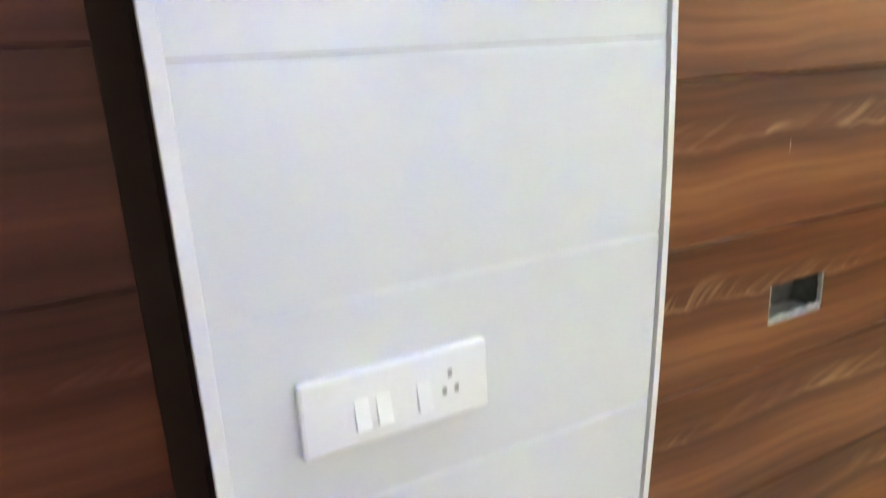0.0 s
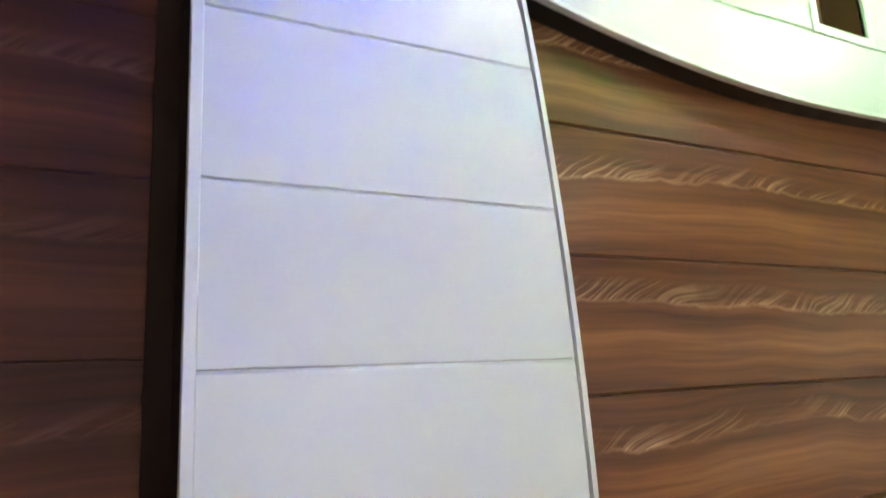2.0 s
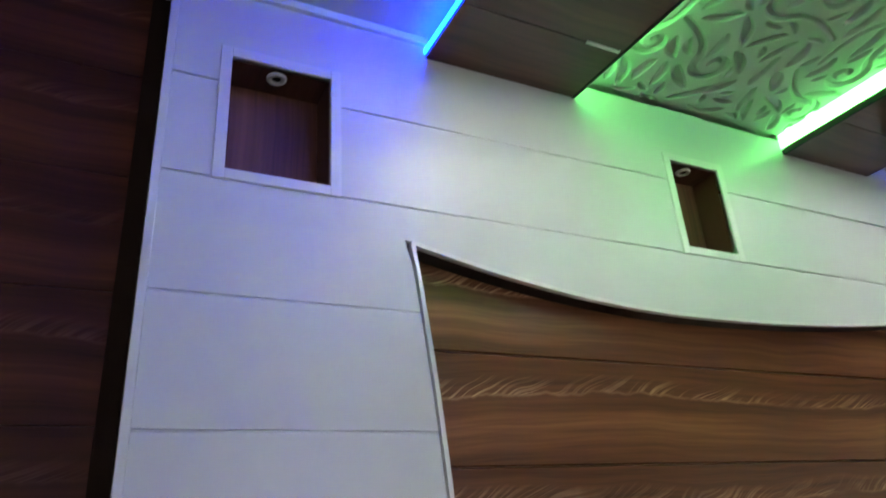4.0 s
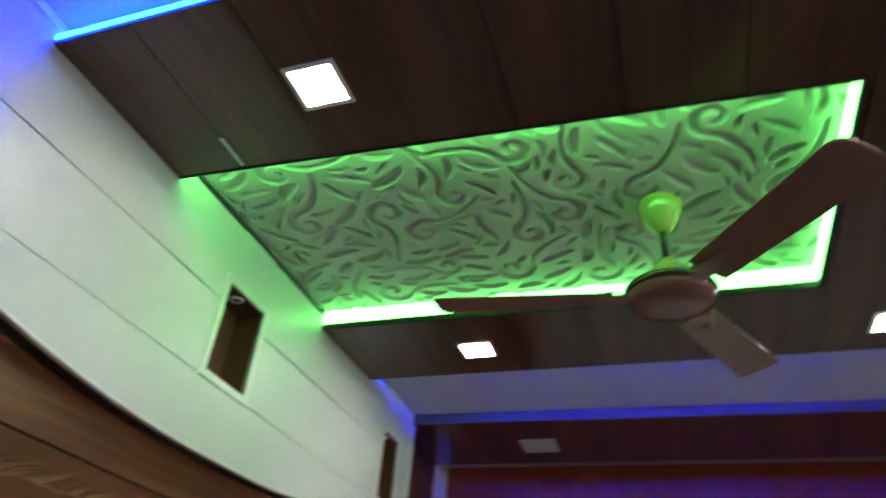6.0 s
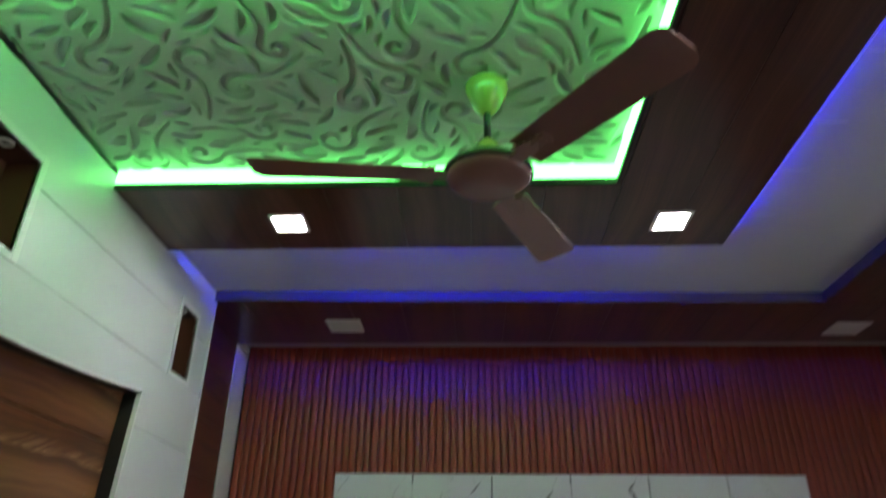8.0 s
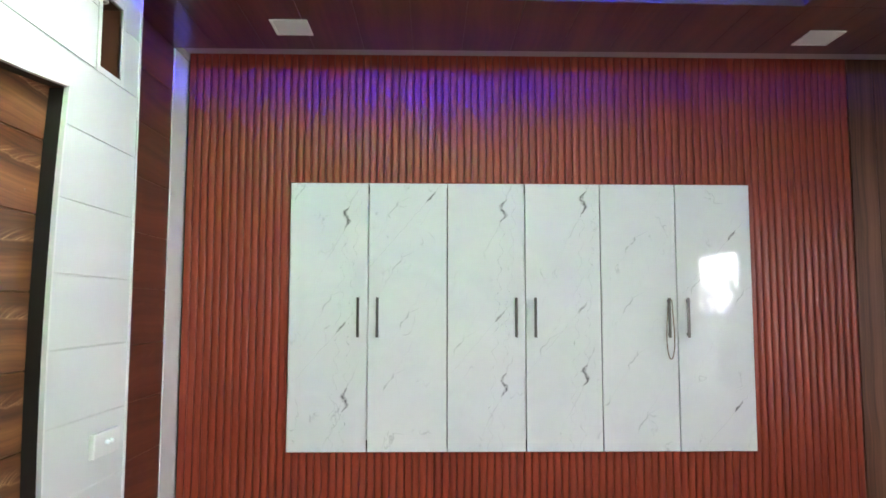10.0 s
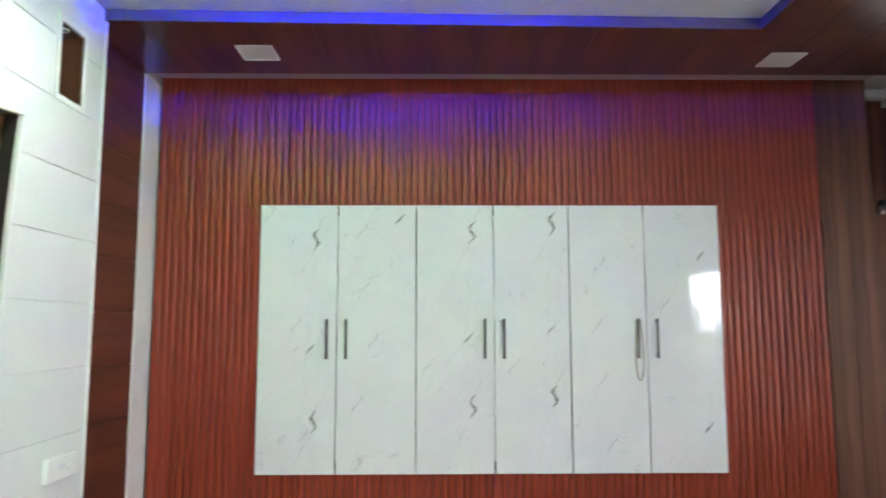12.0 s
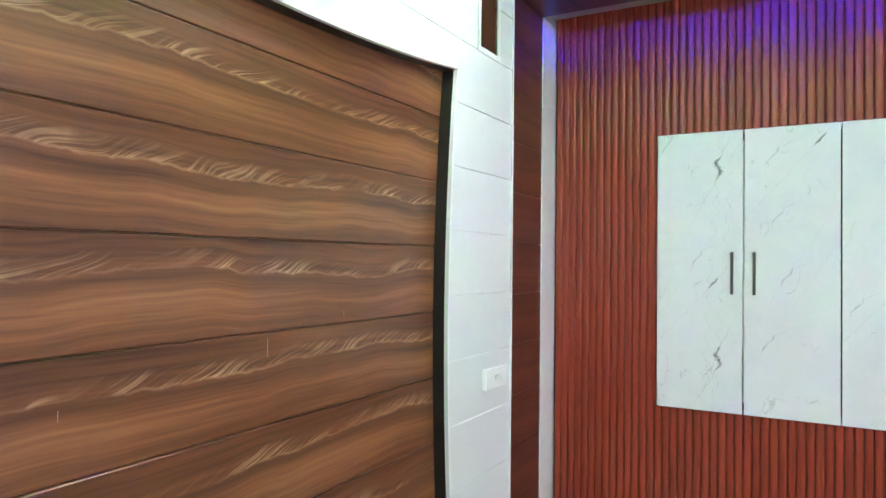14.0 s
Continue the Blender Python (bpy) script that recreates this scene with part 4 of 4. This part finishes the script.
# ---- fan ----
def ceiling_fan(x, y):
    fan = empty("ceiling_fan", pose(x, y, Z_REC, 1))
    tagged(fan, "brown three-bladed ceiling fan with an ivory canopy, at rest", "ceiling fan")
    part("canopy", lathe(bmesh.new(), [(0.030, -0.022), (0.054, -0.026), (0.061, -0.034), (0.060, -0.048), (0.052, -0.074), (0.037, -0.102), (0.022, -0.122), (0.013, -0.128)], 36), fan_ivory, fan, "glossy ivory cup canopy", True)
    part("downrod", lathe(bmesh.new(), [(0.010, -0.001), (0.010, -0.24)], 16), fan_black, fan, "black downrod", True)
    part("motor_cover", lathe(bmesh.new(), [(0.014, -0.215), (0.026, -0.222), (0.040, -0.245), (0.058, -0.270), (0.078, -0.284), (0.080, -0.290), (0.088, -0.293), (0.089, -0.303)], 36), fan_ivory, fan, "ivory cone cover", True)
    motor = part("motor", lathe(bmesh.new(), [(0.060, -0.301), (0.094, -0.304), (0.108, -0.311), (0.113, -0.323), (0.111, -0.333), (0.103, -0.345), (0.082, -0.356), (0.045, -0.362), (0.012, -0.363)], 44), fan_brown, fan, "glossy brown motor housing", True)
    part("motor_band", lathe(bmesh.new(), [(0.096, -0.303), (0.111, -0.308), (0.1175, -0.316), (0.1180, -0.325), (0.112, -0.332)], 44), fan_dark, motor, "dark glossy rim of the motor", True)
    for k in range(3):
        a = radians(-53.5 + 120 * k)
        m = Matrix.Rotation(a, 4, "Z") @ Matrix.Translation((0, 0, -0.325)) @ Matrix.Rotation(radians((0.6, -3.2, 0.0)[k]), 4, "Y")
        bm = bmesh.new()
        tilt = radians(12)
        out = []
        tip, rad = 0.617, 0.036
        xs = [0.145 + (tip - rad - 0.145) * i / 12 for i in range(12)] + [tip - rad + rad * math.sin(i * math.pi / 18) for i in range(10)]
        for s in (1, -1):
            for xx in xs[:: s]:
                f = (xx - 0.145) / (tip - 0.145)
                half = 0.050 + 0.016 * f
                if xx > tip - rad:
                    half += math.sqrt(max(0.0, rad ** 2 - (xx - tip + rad) ** 2)) - rad
                out.append((xx, s * half))
        up, dn = [], []
        for xx, yy in out:
            z = -math.sin(tilt) * yy - 0.006 * (yy / 0.06) ** 2
            up.append(bm.verts.new((xx, yy * math.cos(tilt), z + 0.0015)))
            dn.append(bm.verts.new((xx, yy * math.cos(tilt), z - 0.0015)))
        n = len(out) // 2
        for lay in (up, dn):
            for i in range(n - 1):
                bm.faces.new((lay[i], lay[i + 1], lay[2 * n - 2 - i], lay[2 * n - 1 - i]))
        for i in range(2 * n):
            j = (i + 1) % (2 * n)
            bm.faces.new((up[i], dn[i], dn[j], up[j]))
        bmesh.ops.recalc_face_normals(bm, faces=bm.faces)
        bl = part("blade", bm, fan_brown, fan)
        bl.matrix_basis = m
        ar = bmesh.new()
        box(ar, (0.095, -0.020, -0.010), (0.150, 0.020, -0.001), 0.002)
        for t in range(5):
            hw = 0.040 - 0.0055 * t
            box(ar, (0.142 + 0.018 * t, -hw, -0.0105 + 0.0006 * t), (0.1605 + 0.018 * t, hw, -0.0035), 0.0012)
        part("blade_arm", ar, fan_brown, bl, "pressed metal blade bracket")
        part("rib_mark", boxes(((0.185, -0.016, -0.0125), (0.232, -0.010, -0.0100)), ((0.185, 0.010, -0.0125), (0.232, 0.016, -0.0100)), ((0.200, -0.003, -0.0125), (0.242, 0.003, -0.0100)), bevel=0.0006), fan_brown, bl, "raised ribs of the bracket")
    return fan


ceiling_fan(1.258, 1.53)


# ---- switches ----
def switch_board(y, z, w, h, rockers, socket, thick=0.014):
    sw = empty("switch_board", pose(0.0, y, z))
    tagged(sw, "white switch plate with rocker switches" + (" and a round-pin socket" if socket else ""), "switch plate")
    bm = bmesh.new()
    box(bm, (0.0, -w / 2, -h / 2), (thick, w / 2, h / 2), 0.0045)
    plate = part("plate", bm, switch_plastic, sw)
    for ry in rockers:
        r = bmesh.new()
        hw, hh = 0.0085, 0.017
        pr = [(0.0135, -hh - 0.005), (0.0135, hh - 0.005), (0.0145, hh - 0.005), (0.0225, -hh - 0.005)]
        a = [r.verts.new((p, ry - hw, q)) for p, q in pr]
        b = [r.verts.new((p, ry + hw, q)) for p, q in pr]
        r.faces.new(a)
        r.faces.new(b[::-1])
        for i in range(4):
            j = (i + 1) % 4
            r.faces.new((a[i], b[i], b[j], a[j]))
        bmesh.ops.recalc_face_normals(r, faces=r.faces)
        part("rocker", r, switch_plastic, sw)
    for sy, sz in socket:
        part("socket_hole", boxes(((0.0139, sy - 0.0028, sz - 0.005), (0.0144, sy + 0.0028, sz + 0.005))), trim_grey, sw, "grey socket hole")
    return sw


switch_board(0.191, 1.121, 0.231, 0.091, (-0.047, -0.021, 0.029), ((0.064, 0.014), (0.056, -0.007), (0.072, -0.007)))
plate = switch_board(2.787, 1.136, 0.205, 0.09, (), (), 0.021)
for ky in (-0.012, 0.024):
    bm = lathe(bmesh.new(), [(0.009, 0.0), (0.009, 0.010), (0.006, 0.014)], 16)
    part("knob", bm, switch_plastic, plate, "small round push knob", True).matrix_basis = Matrix.Translation((0.0208, ky, 0.004)) @ Matrix.Rotation(radians(90), 4, "Y")


# ---- curtain rod and sofa by the rear window ----
rod = empty("curtain_rod", pose(3.885, Y_N - 0.10, 2.325))
tagged(rod, "steel curtain rod with a dark finial above the window", "curtain rod")
part("rod", tube(bmesh.new(), [(0.04, 0, 0), (0.73, 0, 0)], 0.012, 14), steel, rod, smooth=True)
part("finial", lathe(bmesh.new(), [(0.004, -0.02), (0.018, -0.01), (0.022, 0.0), (0.018, 0.012), (0.012, 0.018)], 18, (0.02, 0, 0)), fan_black, rod, "dark finial", True)
part("bracket", boxes(((0.055, -0.008, -0.03), (0.075, 0.088, -0.008)), ((0.05, 0.07, -0.05), (0.08, 0.087, 0.03)), bevel=0.002), steel, rod)

sofa = empty("sofa", pose(4.29, 3.56, 0))
tagged(sofa, "salmon upholstered sofa under the rear window", "sofa")
part("base", boxes(((-0.45, -0.35, 0.06), (0.40, 0.36, 0.42)), bevel=0.04), salmon, sofa)
part("backrest", boxes(((-0.47, 0.16, 0.4), (0.40, 0.38, 0.90)), bevel=0.05), salmon, sofa)
part("armrest", boxes(((-0.5, -0.36, 0.06), (-0.36, 0.2, 0.55)), bevel=0.05), salmon, sofa)
part("armrest", boxes(((0.27, -0.36, 0.06), (0.40, 0.2, 0.55)), bevel=0.05), salmon, sofa)
for dx in (-0.4, 0.34):
    for dy in (-0.28, 0.28):
        part("leg", boxes(((dx - 0.025, dy - 0.025, 0), (dx + 0.025, dy + 0.025, 0.07)), bevel=0.004), fan_black, sofa)
